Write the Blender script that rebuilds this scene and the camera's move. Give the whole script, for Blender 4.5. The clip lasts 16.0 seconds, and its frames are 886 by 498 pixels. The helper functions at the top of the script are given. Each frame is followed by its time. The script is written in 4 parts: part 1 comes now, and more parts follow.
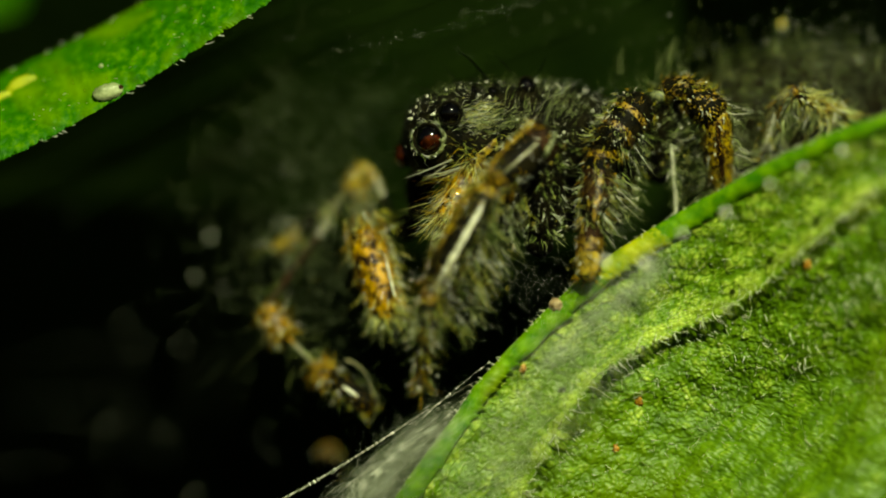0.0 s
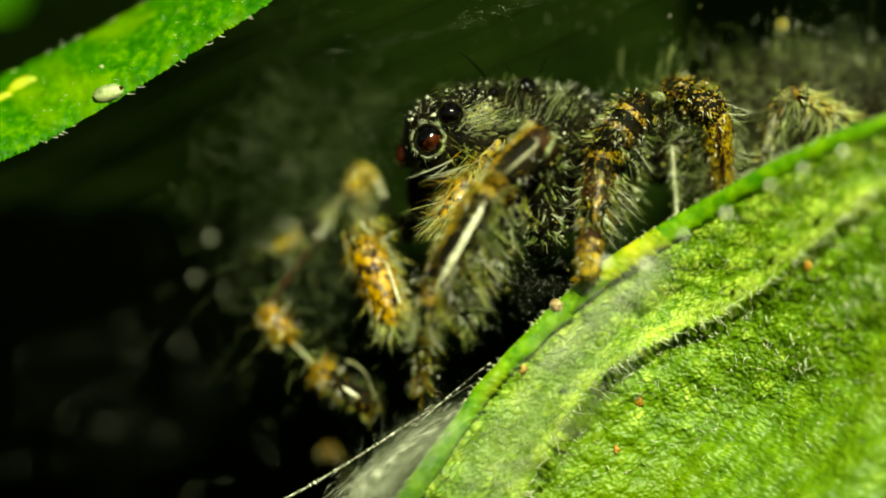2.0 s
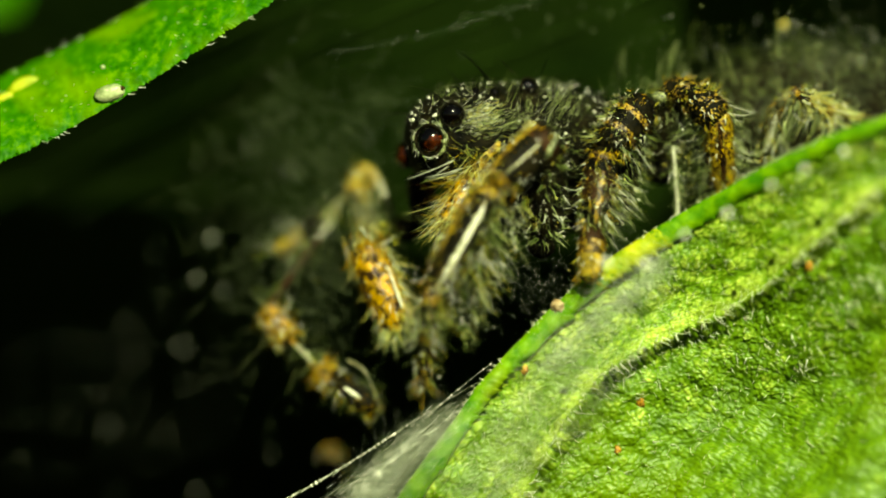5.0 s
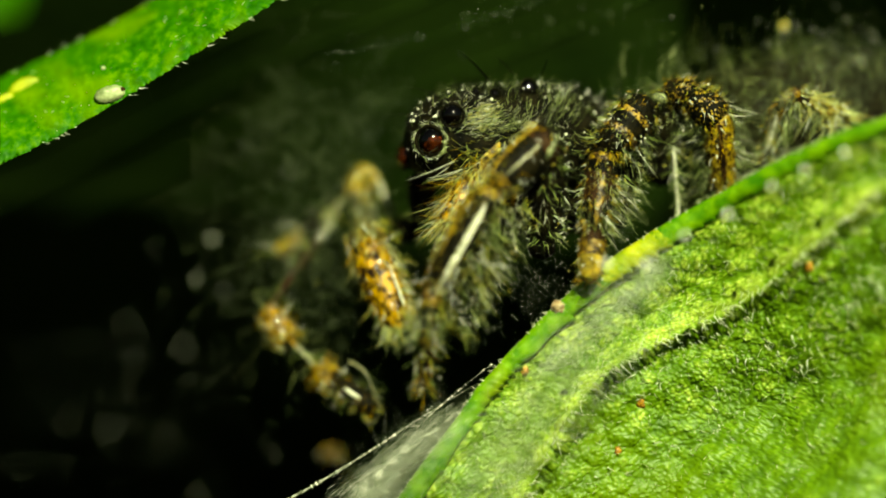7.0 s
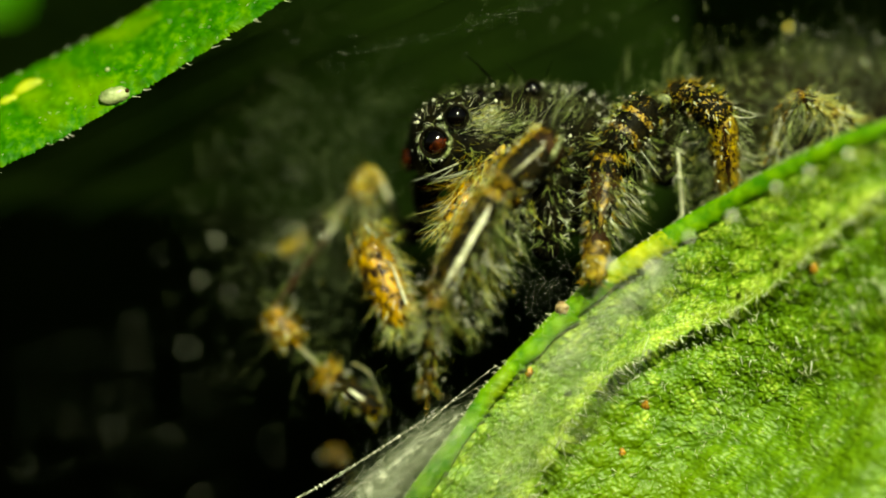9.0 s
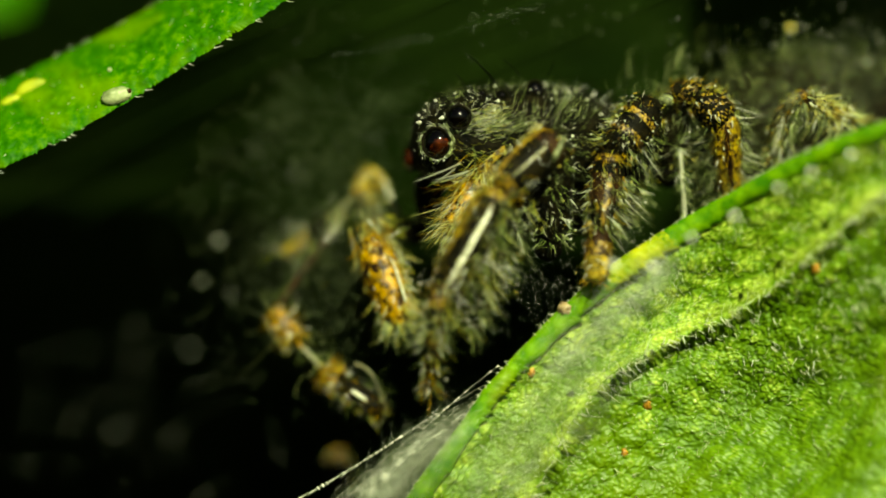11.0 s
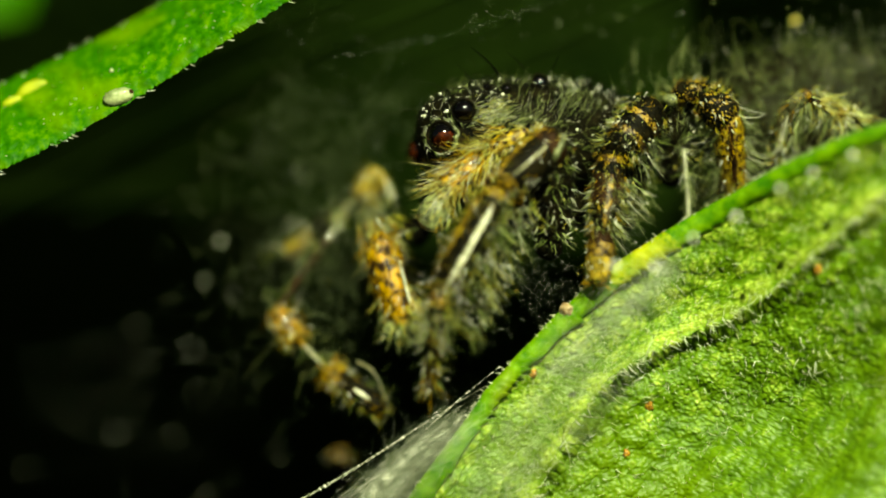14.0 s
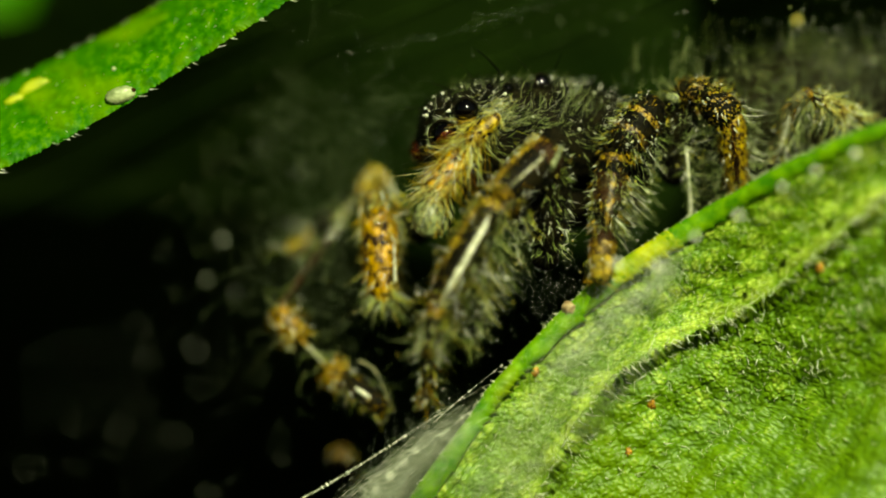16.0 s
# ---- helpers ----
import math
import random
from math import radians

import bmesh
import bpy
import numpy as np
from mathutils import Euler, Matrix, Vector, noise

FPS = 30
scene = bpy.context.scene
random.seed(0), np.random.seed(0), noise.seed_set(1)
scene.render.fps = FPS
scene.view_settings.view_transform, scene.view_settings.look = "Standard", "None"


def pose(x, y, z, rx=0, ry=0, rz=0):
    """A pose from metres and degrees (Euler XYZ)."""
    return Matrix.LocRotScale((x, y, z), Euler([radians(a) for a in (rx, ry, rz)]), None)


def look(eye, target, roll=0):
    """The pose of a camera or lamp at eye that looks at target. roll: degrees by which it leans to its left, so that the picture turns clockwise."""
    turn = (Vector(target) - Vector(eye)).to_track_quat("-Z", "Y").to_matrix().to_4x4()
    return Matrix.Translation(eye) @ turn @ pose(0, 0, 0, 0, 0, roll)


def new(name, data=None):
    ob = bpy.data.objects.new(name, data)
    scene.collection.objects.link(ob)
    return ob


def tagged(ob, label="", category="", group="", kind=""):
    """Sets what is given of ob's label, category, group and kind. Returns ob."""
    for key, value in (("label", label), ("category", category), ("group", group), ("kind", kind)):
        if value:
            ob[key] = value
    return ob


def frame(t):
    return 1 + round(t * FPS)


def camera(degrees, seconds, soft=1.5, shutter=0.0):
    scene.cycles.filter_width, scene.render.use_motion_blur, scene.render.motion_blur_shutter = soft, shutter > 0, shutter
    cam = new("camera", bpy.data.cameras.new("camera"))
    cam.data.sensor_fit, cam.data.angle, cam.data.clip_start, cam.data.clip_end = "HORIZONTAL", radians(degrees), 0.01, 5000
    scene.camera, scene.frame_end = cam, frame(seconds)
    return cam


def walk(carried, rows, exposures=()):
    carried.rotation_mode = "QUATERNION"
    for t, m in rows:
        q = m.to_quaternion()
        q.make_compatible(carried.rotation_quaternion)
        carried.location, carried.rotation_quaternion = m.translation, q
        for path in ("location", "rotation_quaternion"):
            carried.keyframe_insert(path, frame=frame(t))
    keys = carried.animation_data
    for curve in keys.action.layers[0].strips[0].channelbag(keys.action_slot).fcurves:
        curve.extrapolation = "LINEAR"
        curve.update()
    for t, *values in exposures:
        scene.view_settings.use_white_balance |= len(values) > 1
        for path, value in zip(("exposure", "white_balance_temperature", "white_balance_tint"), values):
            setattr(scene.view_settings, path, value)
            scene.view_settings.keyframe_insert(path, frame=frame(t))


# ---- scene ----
# All lengths below are drawn in millimetres and set down in metres.
MM = 0.001
REACH = 100.0          # camera to the spider's face, mm
FOV = 2 * math.degrees(math.atan(3.92 / REACH))

cam = camera(FOV, 16.0, soft=2.0)
cam.data.dof.use_dof = True
cam.data.dof.focus_distance = (REACH - 0.15) * MM
cam.data.dof.aperture_fstop = 50
cam.data.dof.aperture_blades = 0

# hand drift of the camera: seconds, sideways and upward in mm
DRIFT = [
    (0.0, 0, 0), (0.5, -.015, .002), (1.0, -.014, .009), (1.5, 0, .005), (2.0, -.004, .008), (2.5, -.007, .011),
    (3.0, .004, 0), (3.5, .012, .005), (4.0, .004, .007), (6.5, -.027, .018), (7.0, -.018, .019), (7.5, -.034, .013),
    (8.0, -.041, .013), (8.5, -.025, .015), (9.0, -.056, .032), (11.5, -.084, .035), (12.0, -.097, .048),
    (12.5, -.101, .048), (13.0, -.096, .036), (13.5, -.092, .038), (14.0, -.092, .041), (14.5, -.093, .036),
    (15.0, -.097, .034), (15.5, -.113, .034), (16.0, -.112, .027)]
walk(cam, [(t, look((x * MM, -REACH * MM, z * MM), (x * MM, 0, z * MM))) for t, x, z in DRIFT],
     exposures=[(t, e + 0.82, 7300, -14) for t, e in (
         (0.0, -.58), (0.5, -.42), (1.0, -.06), (1.5, .10), (2.5, .26), (3.5, .32), (4.0, .28), (7.0, .13), (9.0, .03), (11.5, -.02),
         (12.0, -.2), (12.5, -.3), (13.0, .0), (14.0, .08), (14.5, .03), (15.0, -.03), (16.0, -.17))])

# ---- light ----
SUN_HEIGHT, SUN_TURN = 36.0, 13.0
world = bpy.data.worlds.new("world")
scene.world = world
world.use_nodes = True
wn = world.node_tree.nodes
sky = wn.new("ShaderNodeTexSky")
sky.sky_type, sky.sun_disc = "NISHITA", False
sky.sun_elevation, sky.sun_rotation = radians(SUN_HEIGHT), radians(180 - SUN_TURN)
world.node_tree.links.new(sky.outputs[0], wn["Background"].inputs[0])
wn["Background"].inputs[1].default_value = 0.010
sun_data = bpy.data.lights.new("sun", "SUN")
sun_data.energy, sun_data.angle, sun_data.color = 5.0, radians(0.8), (1.0, 0.96, 0.72)
sun = new("sun", sun_data)
sun.matrix_world = look((math.sin(radians(SUN_TURN)) * .3, -math.cos(radians(SUN_TURN)) * .3, .3 * math.tan(radians(SUN_HEIGHT))), (0, 0, 0))


# ---- materials ----
def material(name, rough=0.5, coat=0.0, spec=0.5):
    m = bpy.data.materials.new(name)
    m.use_nodes = True
    n, l = m.node_tree.nodes, m.node_tree.links
    b = n["Principled BSDF"]
    b.inputs["Roughness"].default_value = rough
    b.inputs["Coat Weight"].default_value = coat
    b.inputs["Coat Roughness"].default_value = 0.08
    b.inputs["Specular IOR Level"].default_value = spec
    return m, n, l, b


def grain(n, l, scale, detail=3.0, rough=0.6):
    c = n.new("ShaderNodeTexCoord")
    t = n.new("ShaderNodeTexNoise")
    t.inputs["Scale"].default_value, t.inputs["Detail"].default_value, t.inputs["Roughness"].default_value = scale, detail, rough
    l.new(c.outputs["Object"], t.inputs["Vector"])
    return t.outputs["Fac"]


def ramp(n, l, source, stops):
    r = n.new("ShaderNodeValToRGB")
    e = r.color_ramp.elements
    while len(e) < len(stops):
        e.new(0.5)
    for k, (at, col) in zip(e, stops):
        k.position, k.color = at, (*col, 1)
    l.new(source, r.inputs[0])
    return r.outputs[0]


def relief(n, l, b, source, strength, depth):
    k = n.new("ShaderNodeBump")
    k.inputs["Strength"].default_value, k.inputs["Distance"].default_value = strength, depth * MM
    l.new(source, k.inputs["Height"])
    l.new(k.outputs[0], b.inputs["Normal"])


def cuticle(name, dark, light, rough=0.42, coat=0.12, scale=9000, cut=(0.38, 0.62), bump=0.006, spec=0.5):
    m, n, l, b = material(name, rough, coat, spec)
    f = grain(n, l, scale)
    l.new(ramp(n, l, f, [(cut[0], dark), (cut[1], light)]), b.inputs["Base Color"])
    if bump:
        relief(n, l, b, grain(n, l, scale * 3), 0.6, bump)
    return m


def hair(name, a, c, rough=0.35, glow=0.25, knee=0.0, spec=0.8):
    m, n, l, b = material(name, rough, 0.0, spec)
    geo = n.new("ShaderNodeNewGeometry")
    col = ramp(n, l, geo.outputs["Random Per Island"], [(knee, a), (1.0, c)])
    l.new(col, b.inputs["Base Color"])
    thin = n.new("ShaderNodeBsdfTranslucent")
    l.new(col, thin.inputs[0])
    mix = n.new("ShaderNodeMixShader")
    mix.inputs[0].default_value = glow
    l.new(b.outputs[0], mix.inputs[1])
    l.new(thin.outputs[0], mix.inputs[2])
    l.new(mix.outputs[0], n["Material Output"].inputs[0])
    return m


def leaf(name, stops, patch, thin=0.25, rough=0.42, fine=14000, wide=1500, cells=True, bump=0.010, spec=0.45):
    """Leaf tissue: fine grain, broad yellow patches, paler cushions between the small veins."""
    m, n, l, b = material(name, rough, 0.0, spec)
    f = grain(n, l, fine, 4.0, 0.65)
    if cells:
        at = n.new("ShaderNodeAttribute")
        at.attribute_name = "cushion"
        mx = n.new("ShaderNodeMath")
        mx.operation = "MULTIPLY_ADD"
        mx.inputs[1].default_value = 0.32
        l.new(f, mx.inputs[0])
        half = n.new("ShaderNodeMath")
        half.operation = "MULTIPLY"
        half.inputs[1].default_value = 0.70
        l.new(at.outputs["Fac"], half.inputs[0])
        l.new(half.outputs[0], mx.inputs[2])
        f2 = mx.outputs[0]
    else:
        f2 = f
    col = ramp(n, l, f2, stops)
    w = ramp(n, l, grain(n, l, wide, 2.0), [(0.54, (0, 0, 0)), (0.72, (1, 1, 1))])
    mixc = n.new("ShaderNodeMix")
    mixc.data_type = "RGBA"
    l.new(w, mixc.inputs[0])
    l.new(col, mixc.inputs[6])
    mixc.inputs[7].default_value = (*patch, 1)
    l.new(mixc.outputs[2], b.inputs["Base Color"])
    relief(n, l, b, f, 0.7, bump)
    tr = n.new("ShaderNodeBsdfTranslucent")
    l.new(mixc.outputs[2], tr.inputs[0])
    mix = n.new("ShaderNodeMixShader")
    mix.inputs[0].default_value = thin
    l.new(b.outputs[0], mix.inputs[1])
    l.new(tr.outputs[0], mix.inputs[2])
    l.new(mix.outputs[0], n["Material Output"].inputs[0])
    return m


BLACK = cuticle("cuticle_black", (0.0015, 0.0015, 0.0008), (0.010, 0.008, 0.003), 0.55, 0.0, 9000, (0.38, 0.62), 0.010, 0.04)
BROWN = cuticle("cuticle_brown", (0.006, 0.003, 0.0012), (0.035, 0.015, 0.004), 0.5, 0.0, 16000, (0.38, 0.62), 0.016, 0.08)
ORANGE = cuticle("cuticle_orange", (0.016, 0.008, 0.002), (0.40, 0.245, 0.007), 0.5, 0.0, 15000, (0.42, 0.66))
PALE = cuticle("cuticle_pale", (0.50, 0.49, 0.32), (0.92, 0.91, 0.74), 0.28, 0.5, 22000)
CLEAR = cuticle("cuticle_clear", (0.05, 0.05, 0.02), (0.26, 0.25, 0.11), 0.35, 0.15)
OLIVE = cuticle("cuticle_olive", (0.09, 0.065, 0.006), (0.52, 0.37, 0.03), 0.7, 0.0, 9000, (0.36, 0.66), 0.006, 0.2)
GOLDEN = cuticle("cuticle_golden", (0.05, 0.022, 0.003), (0.48, 0.33, 0.008), 0.42, 0.0, 20000, (0.40, 0.64), 0.012)
AMBER = cuticle("cuticle_amber", (0.018, 0.007, 0.001), (0.50, 0.280, 0.005), 0.22, 0.3, 16000, (0.42, 0.62), 0.02, 0.4)
SOCKET = cuticle("eye_socket", (0.02, 0.025, 0.008), (0.26, 0.29, 0.12), 0.35, 0.2, 22000)
KNOB = cuticle("leaf_scar", (0.12, 0.07, 0.025), (0.40, 0.30, 0.15), 0.5, 0.1, 12000)
GREEN_JAW = cuticle("cuticle_green", (0.004, 0.05, 0.022), (0.02, 0.30, 0.14), 0.22, 0.0, 14000, (0.40, 0.62), 0.008)
GREEN_JAW.node_tree.nodes["Principled BSDF"].inputs["Metallic"].default_value = 1.0
LENS = cuticle("eye_lens", (0.0006, 0.0005, 0.0004), (0.0012, 0.0008, 0.0006), 0.10, 0.3, 2000, (0.4, 0.6), 0)
RETINA = cuticle("eye_retina", (0.006, 0.0015, 0.0006), (0.075, 0.014, 0.002), 0.10, 0.3, 7000, (0.40, 0.70), 0)
H_GOLD = hair("hair_gold", (0.10, 0.075, 0.003), (0.78, 0.76, 0.07), 0.32, 0.25, 0.1, 0.3)
H_YELLOW = hair("hair_yellow", (0.60, 0.48, 0.02), (1.0, 0.97, 0.34), 0.30, 0.15, 0.0, 0.5)
H_RUST = hair("hair_rust", (0.13, 0.05, 0.002), (0.80, 0.52, 0.008), 0.32, 0.25, 0.1, 0.2)
H_GREY = hair("hair_grey", (0.004, 0.006, 0.0015), (0.40, 0.53, 0.12), 0.28, 0.2, 0.3, 0.35)
H_PALE = hair("hair_pale", (0.04, 0.055, 0.013), (0.84, 0.95, 0.40), 0.28, 0.25, 0.25, 0.5)
H_DARK = hair("hair_dark", (0.001, 0.0013, 0.0006), (0.006, 0.007, 0.002), 0.3, 0.1, 0.0, 0.03)
# near white: specular glints drawn as beads and hairs, and the droplets
GLINT = cuticle("glint", (0.72, 0.72, 0.56), (0.92, 0.92, 0.80), 0.22, 0.4, 9000, (0.4, 0.6), 0)
THREAD = hair("silk_cord", (0.06, 0.07, 0.03), (0.92, 0.92, 0.80), 0.10, 0.1, 0.2, 1.0)
SILK = hair("silk", (0.45, 0.47, 0.36), (0.92, 0.94, 0.80), 0.18, 0.3)
# dim green fibres that draw the blurred haze
HAZE = hair("silk_haze", (0.05, 0.07, 0.025), (0.32, 0.40, 0.18), 0.4, 0.4)
H_LEAF = hair("leaf_hair", (0.70, 0.74, 0.45), (0.95, 0.96, 0.80), 0.2, 0.35)
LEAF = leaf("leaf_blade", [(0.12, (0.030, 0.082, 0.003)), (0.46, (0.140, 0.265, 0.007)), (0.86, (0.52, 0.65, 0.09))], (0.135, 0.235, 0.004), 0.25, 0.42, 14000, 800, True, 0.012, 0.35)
RIM = leaf("leaf_margin", [(0.34, (0.055, 0.21, 0.003)), (0.66, (0.24, 0.46, 0.010))], (0.40, 0.37, 0.02), 0.35, 0.5, 6000, 750, False, 0.012, 0.3)
YELLOW = leaf("leaf_yellowed", [(0.34, (0.22, 0.34, 0.006)), (0.66, (0.55, 0.58, 0.02))], (0.60, 0.62, 0.03), 0.35, 0.5, 5000, 1300, False, 0.014, 0.3)
STRIP = leaf("leaf_strip", [(0.32, (0.014, 0.10, 0.0004)), (0.5, (0.036, 0.17, 0.0006)), (0.68, (0.115, 0.285, 0.001))], (0.15, 0.30, 0.003), 0.3, 0.5, 9000, 1500, False, 0.018, 0.10)
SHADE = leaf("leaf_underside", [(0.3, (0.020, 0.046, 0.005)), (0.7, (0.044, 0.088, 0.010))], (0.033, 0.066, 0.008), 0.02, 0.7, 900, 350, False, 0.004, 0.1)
EGG = cuticle("egg_shell", (0.13, 0.17, 0.06), (0.36, 0.41, 0.20), 0.35, 0.2, 9000, (0.35, 0.65), 0.012)
RUST = cuticle("rust", (0.20, 0.09, 0.004), (0.55, 0.28, 0.012), 0.5, 0.0, 30000)


# ---- mesh tools ----
def g(a, b, d):
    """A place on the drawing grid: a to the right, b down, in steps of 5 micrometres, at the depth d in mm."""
    k = 0.005 * (1 + d / REACH)
    return np.array(((a - 784) * k, d, (441 - b) * k))


def unit(v):
    v = np.asarray(v, float)
    return v / np.maximum(np.linalg.norm(v, axis=-1, keepdims=True), 1e-9)


class Form:
    """Collects the faces of one mesh, in millimetres."""

    def __init__(self):
        self.v, self.f, self.m, self.n = [], [], [], 0

    def add(self, verts, faces, mats):
        self.v.append(np.asarray(verts, float))
        self.f.extend([tuple(i + self.n for i in face) for face in faces])
        self.m.extend(mats if hasattr(mats, "__len__") else [mats] * len(faces))
        self.n += len(verts)
        return self

    def grid(self, p, mats=0, wrap=False):
        """p: rows x columns x 3."""
        r, c = p.shape[:2]
        faces = [(i * c + j, i * c + (j + 1) % c, (i + 1) * c + (j + 1) % c, (i + 1) * c + j)
                 for i in range(r - 1) for j in range(c if wrap else c - 1)]
        return self.add(p.reshape(-1, 3), faces, mats)

    def limb(self, p0, p1, r0, r1, belly=0.0, paint=None, rows=84, around=64, rough=0.02, flat=1.0):
        """A leg segment from p0 to p1 with rounded ends; paint(u, angle) gives the material, angle 0 faces -y."""
        p0, p1 = np.asarray(p0), np.asarray(p1)
        ax, e1, e2 = frame_of(p0, p1)
        u = (1 - np.cos(np.linspace(0, np.pi, rows))) / 2
        th = np.linspace(0, 2 * np.pi, around, endpoint=False)
        end = np.sqrt(np.clip(1 - np.abs(2 * u - 1) ** 6, 0, 1))
        rad = (r0 + (r1 - r0) * u + belly * np.sin(np.pi * u)) * end + 1e-4
        jitter = 1 + rough * np.random.randn(rows, around)
        ring = e1[None, None] * np.cos(th)[None, :, None] + flat * e2[None, None] * np.sin(th)[None, :, None]
        p = p0 + ax * (u[:, None, None] * np.linalg.norm(p1 - p0)) + ring * (rad[:, None] * jitter)[:, :, None]
        mats = [paint(u[i], (th[j] + np.pi) % (2 * np.pi) - np.pi) if paint else 0 for i in range(rows - 1) for j in range(around)]
        return self.grid(p, mats, True)

    def blob(self, c, r, mat=0, rows=14, around=18, turn=None, power=1.0, rough=0.0):
        """A rounded body; power below 1 makes it boxier."""
        a = np.linspace(-np.pi / 2, np.pi / 2, rows)
        t = np.linspace(0, 2 * np.pi, around, endpoint=False)
        s = lambda x: np.sign(x) * np.abs(x) ** power
        x = s(np.cos(a))[:, None] * s(np.cos(t))[None]
        y = s(np.cos(a))[:, None] * s(np.sin(t))[None]
        z = s(np.sin(a))[:, None] * np.ones_like(t)[None]
        p = np.stack((x, y, z), -1) * np.asarray(r)
        p *= 1 + rough * np.random.randn(rows, around)[..., None]
        if turn is not None:
            p = p @ np.asarray(turn).T
        return self.grid(p + np.asarray(c), mat, True)

    def thread(self, pts, rad, mat=0, around=6):
        pts = np.asarray(pts, float)
        rad = np.broadcast_to(np.asarray(rad, float), len(pts))
        ax = unit(np.gradient(pts, axis=0))
        e1 = unit(np.cross(ax, (0.31, 0.17, 0.93)))
        e2 = np.cross(ax, e1)
        t = np.linspace(0, 2 * np.pi, around, endpoint=False)
        p = pts[:, None] + (e1[:, None] * np.cos(t)[None, :, None] + e2[:, None] * np.sin(t)[None, :, None]) * rad[:, None, None]
        return self.grid(p, mat, True)

    def fur(self, root, way, length, rad=0.006, bend=None, mats=0, rings=3):
        """Bent tapering bristles, three-sided."""
        n = len(root)
        if n == 0:
            return self
        length = np.broadcast_to(length, n)
        bend = np.zeros((n, 3)) if bend is None else np.broadcast_to(bend, (n, 3))
        rad = np.broadcast_to(rad, n)
        way = unit(way)
        e1 = unit(np.cross(way, (0.123, 0.77, 0.41)))
        e2 = np.cross(way, e1)
        cols = []
        for k in range(rings + 1):
            t = k / rings
            c = root + way * (length * t)[:, None] + bend * (length * t * t)[:, None]
            if k == rings:
                cols.append(c[:, None])
                break
            w = rad * (1 - 0.75 * t)
            cols.append(np.stack([c + (e1 * math.cos(q) + e2 * math.sin(q)) * w[:, None] for q in (0, 2.094, 4.189)], 1))
        per = 3 * rings + 1
        verts = np.concatenate(cols, 1).reshape(-1, 3)
        one = [(3 * k + j, 3 * k + (j + 1) % 3, 3 * k + 3 + (j + 1) % 3, 3 * k + 3 + j) for k in range(rings - 1) for j in range(3)]
        one += [(3 * rings - 3 + j, 3 * rings - 3 + (j + 1) % 3, 3 * rings) for j in range(3)]
        faces = [tuple(i * per + q for q in f) for i in range(n) for f in one]
        ids = np.broadcast_to(mats, n)
        return self.add(verts, faces, list(np.repeat(ids, len(one))))


def frame_of(p0, p1):
    ax = unit(np.asarray(p1) - np.asarray(p0))
    e1 = np.array((0, -1.0, 0)) - ax * np.dot((0, -1.0, 0), ax)
    if np.linalg.norm(e1) < 1e-3:
        e1 = np.array((0, 0, 1.0)) - ax * ax[2]
    e1 = unit(e1)
    return ax, e1, np.cross(e1, ax)


def coat(form, p0, p1, r0, r1, count, length, mats, arc=(-180, 180), lean=0.5, spread=0.25, rad=0.006, sag=(0, 0, -0.15), span=(0.03, 0.97), flat=1.0, thin=0.58):
    """Bristles on a limb: arc in degrees round it (0 faces -y), lean along it towards p1."""
    p0, p1 = np.asarray(p0), np.asarray(p1)
    count = int(count * 0.95)
    ax, e1, e2 = frame_of(p0, p1)
    u = np.random.uniform(*span, count)
    th = np.radians(np.random.uniform(*arc, count))
    out = e1 * np.cos(th)[:, None] + e2 * np.sin(th)[:, None] * flat
    root = p0 + (p1 - p0) * u[:, None] + out * ((r0 + (r1 - r0) * u) * 0.95)[:, None]
    way = unit(out) + ax * lean + np.random.randn(count, 3) * spread
    ln = np.random.uniform(length[0], length[1], count)
    # one bristle in twenty is a white one, for the glints
    m = np.where(np.random.rand(count) < 0.05, 5, np.random.choice(mats, count))
    return form.fur(root, way, ln, np.random.uniform(0.5, 1.2, count) * rad * thin * np.where(m == 5, 1.5, 1.0), np.asarray(sag) + np.random.randn(count, 3) * 0.28, m)


HOME = {}


def thing(name, origin, label, category, group="", kind=""):
    ob = new(name)
    ob.empty_display_size = 0.0005
    HOME[ob] = np.asarray(origin, float)
    ob.location = HOME[ob] * MM
    return tagged(ob, label, category, group, kind)


def part(name, form, mats, parent=None, label="", origin=None, kind="", smooth=True, category="", group=""):
    """One mesh object, under a thing or part where a parent is given."""
    base = HOME[parent] if parent else np.zeros(3)
    o = np.asarray(origin, float) if origin is not None else (base if parent else np.vstack(form.v).mean(0))
    me = bpy.data.meshes.new(name)
    me.from_pydata(((np.vstack(form.v) - o) * MM).tolist(), [], form.f)
    for m in mats:
        me.materials.append(m)
    me.polygons.foreach_set("material_index", np.asarray(form.m, dtype=np.int32))
    me.polygons.foreach_set("use_smooth", np.full(len(form.f), smooth))
    me.update()
    ob = new(name, me)
    HOME[ob] = o
    ob.location = (o - base) * MM
    if parent:
        ob.parent = parent
    return tagged(ob, label, category, group, kind)


def curve(points, s):
    """A smooth line through the points at the parameters s, 0 to 1."""
    p = np.asarray(points, float)
    n = len(p) - 1
    x = np.clip(np.asarray(s) * n, 0, n)
    i = np.clip(x.astype(int), 0, n - 1)
    t = (x - i)[:, None]
    q = lambda k: p[np.clip(k, 0, n)]
    a, b, c, d = q(i - 1), q(i), q(i + 1), q(i + 2)
    return 0.5 * (2 * b + (c - a) * t + (2 * a - 5 * b + 4 * c - d) * t * t + (3 * b - a - 3 * c + d) * t ** 3)


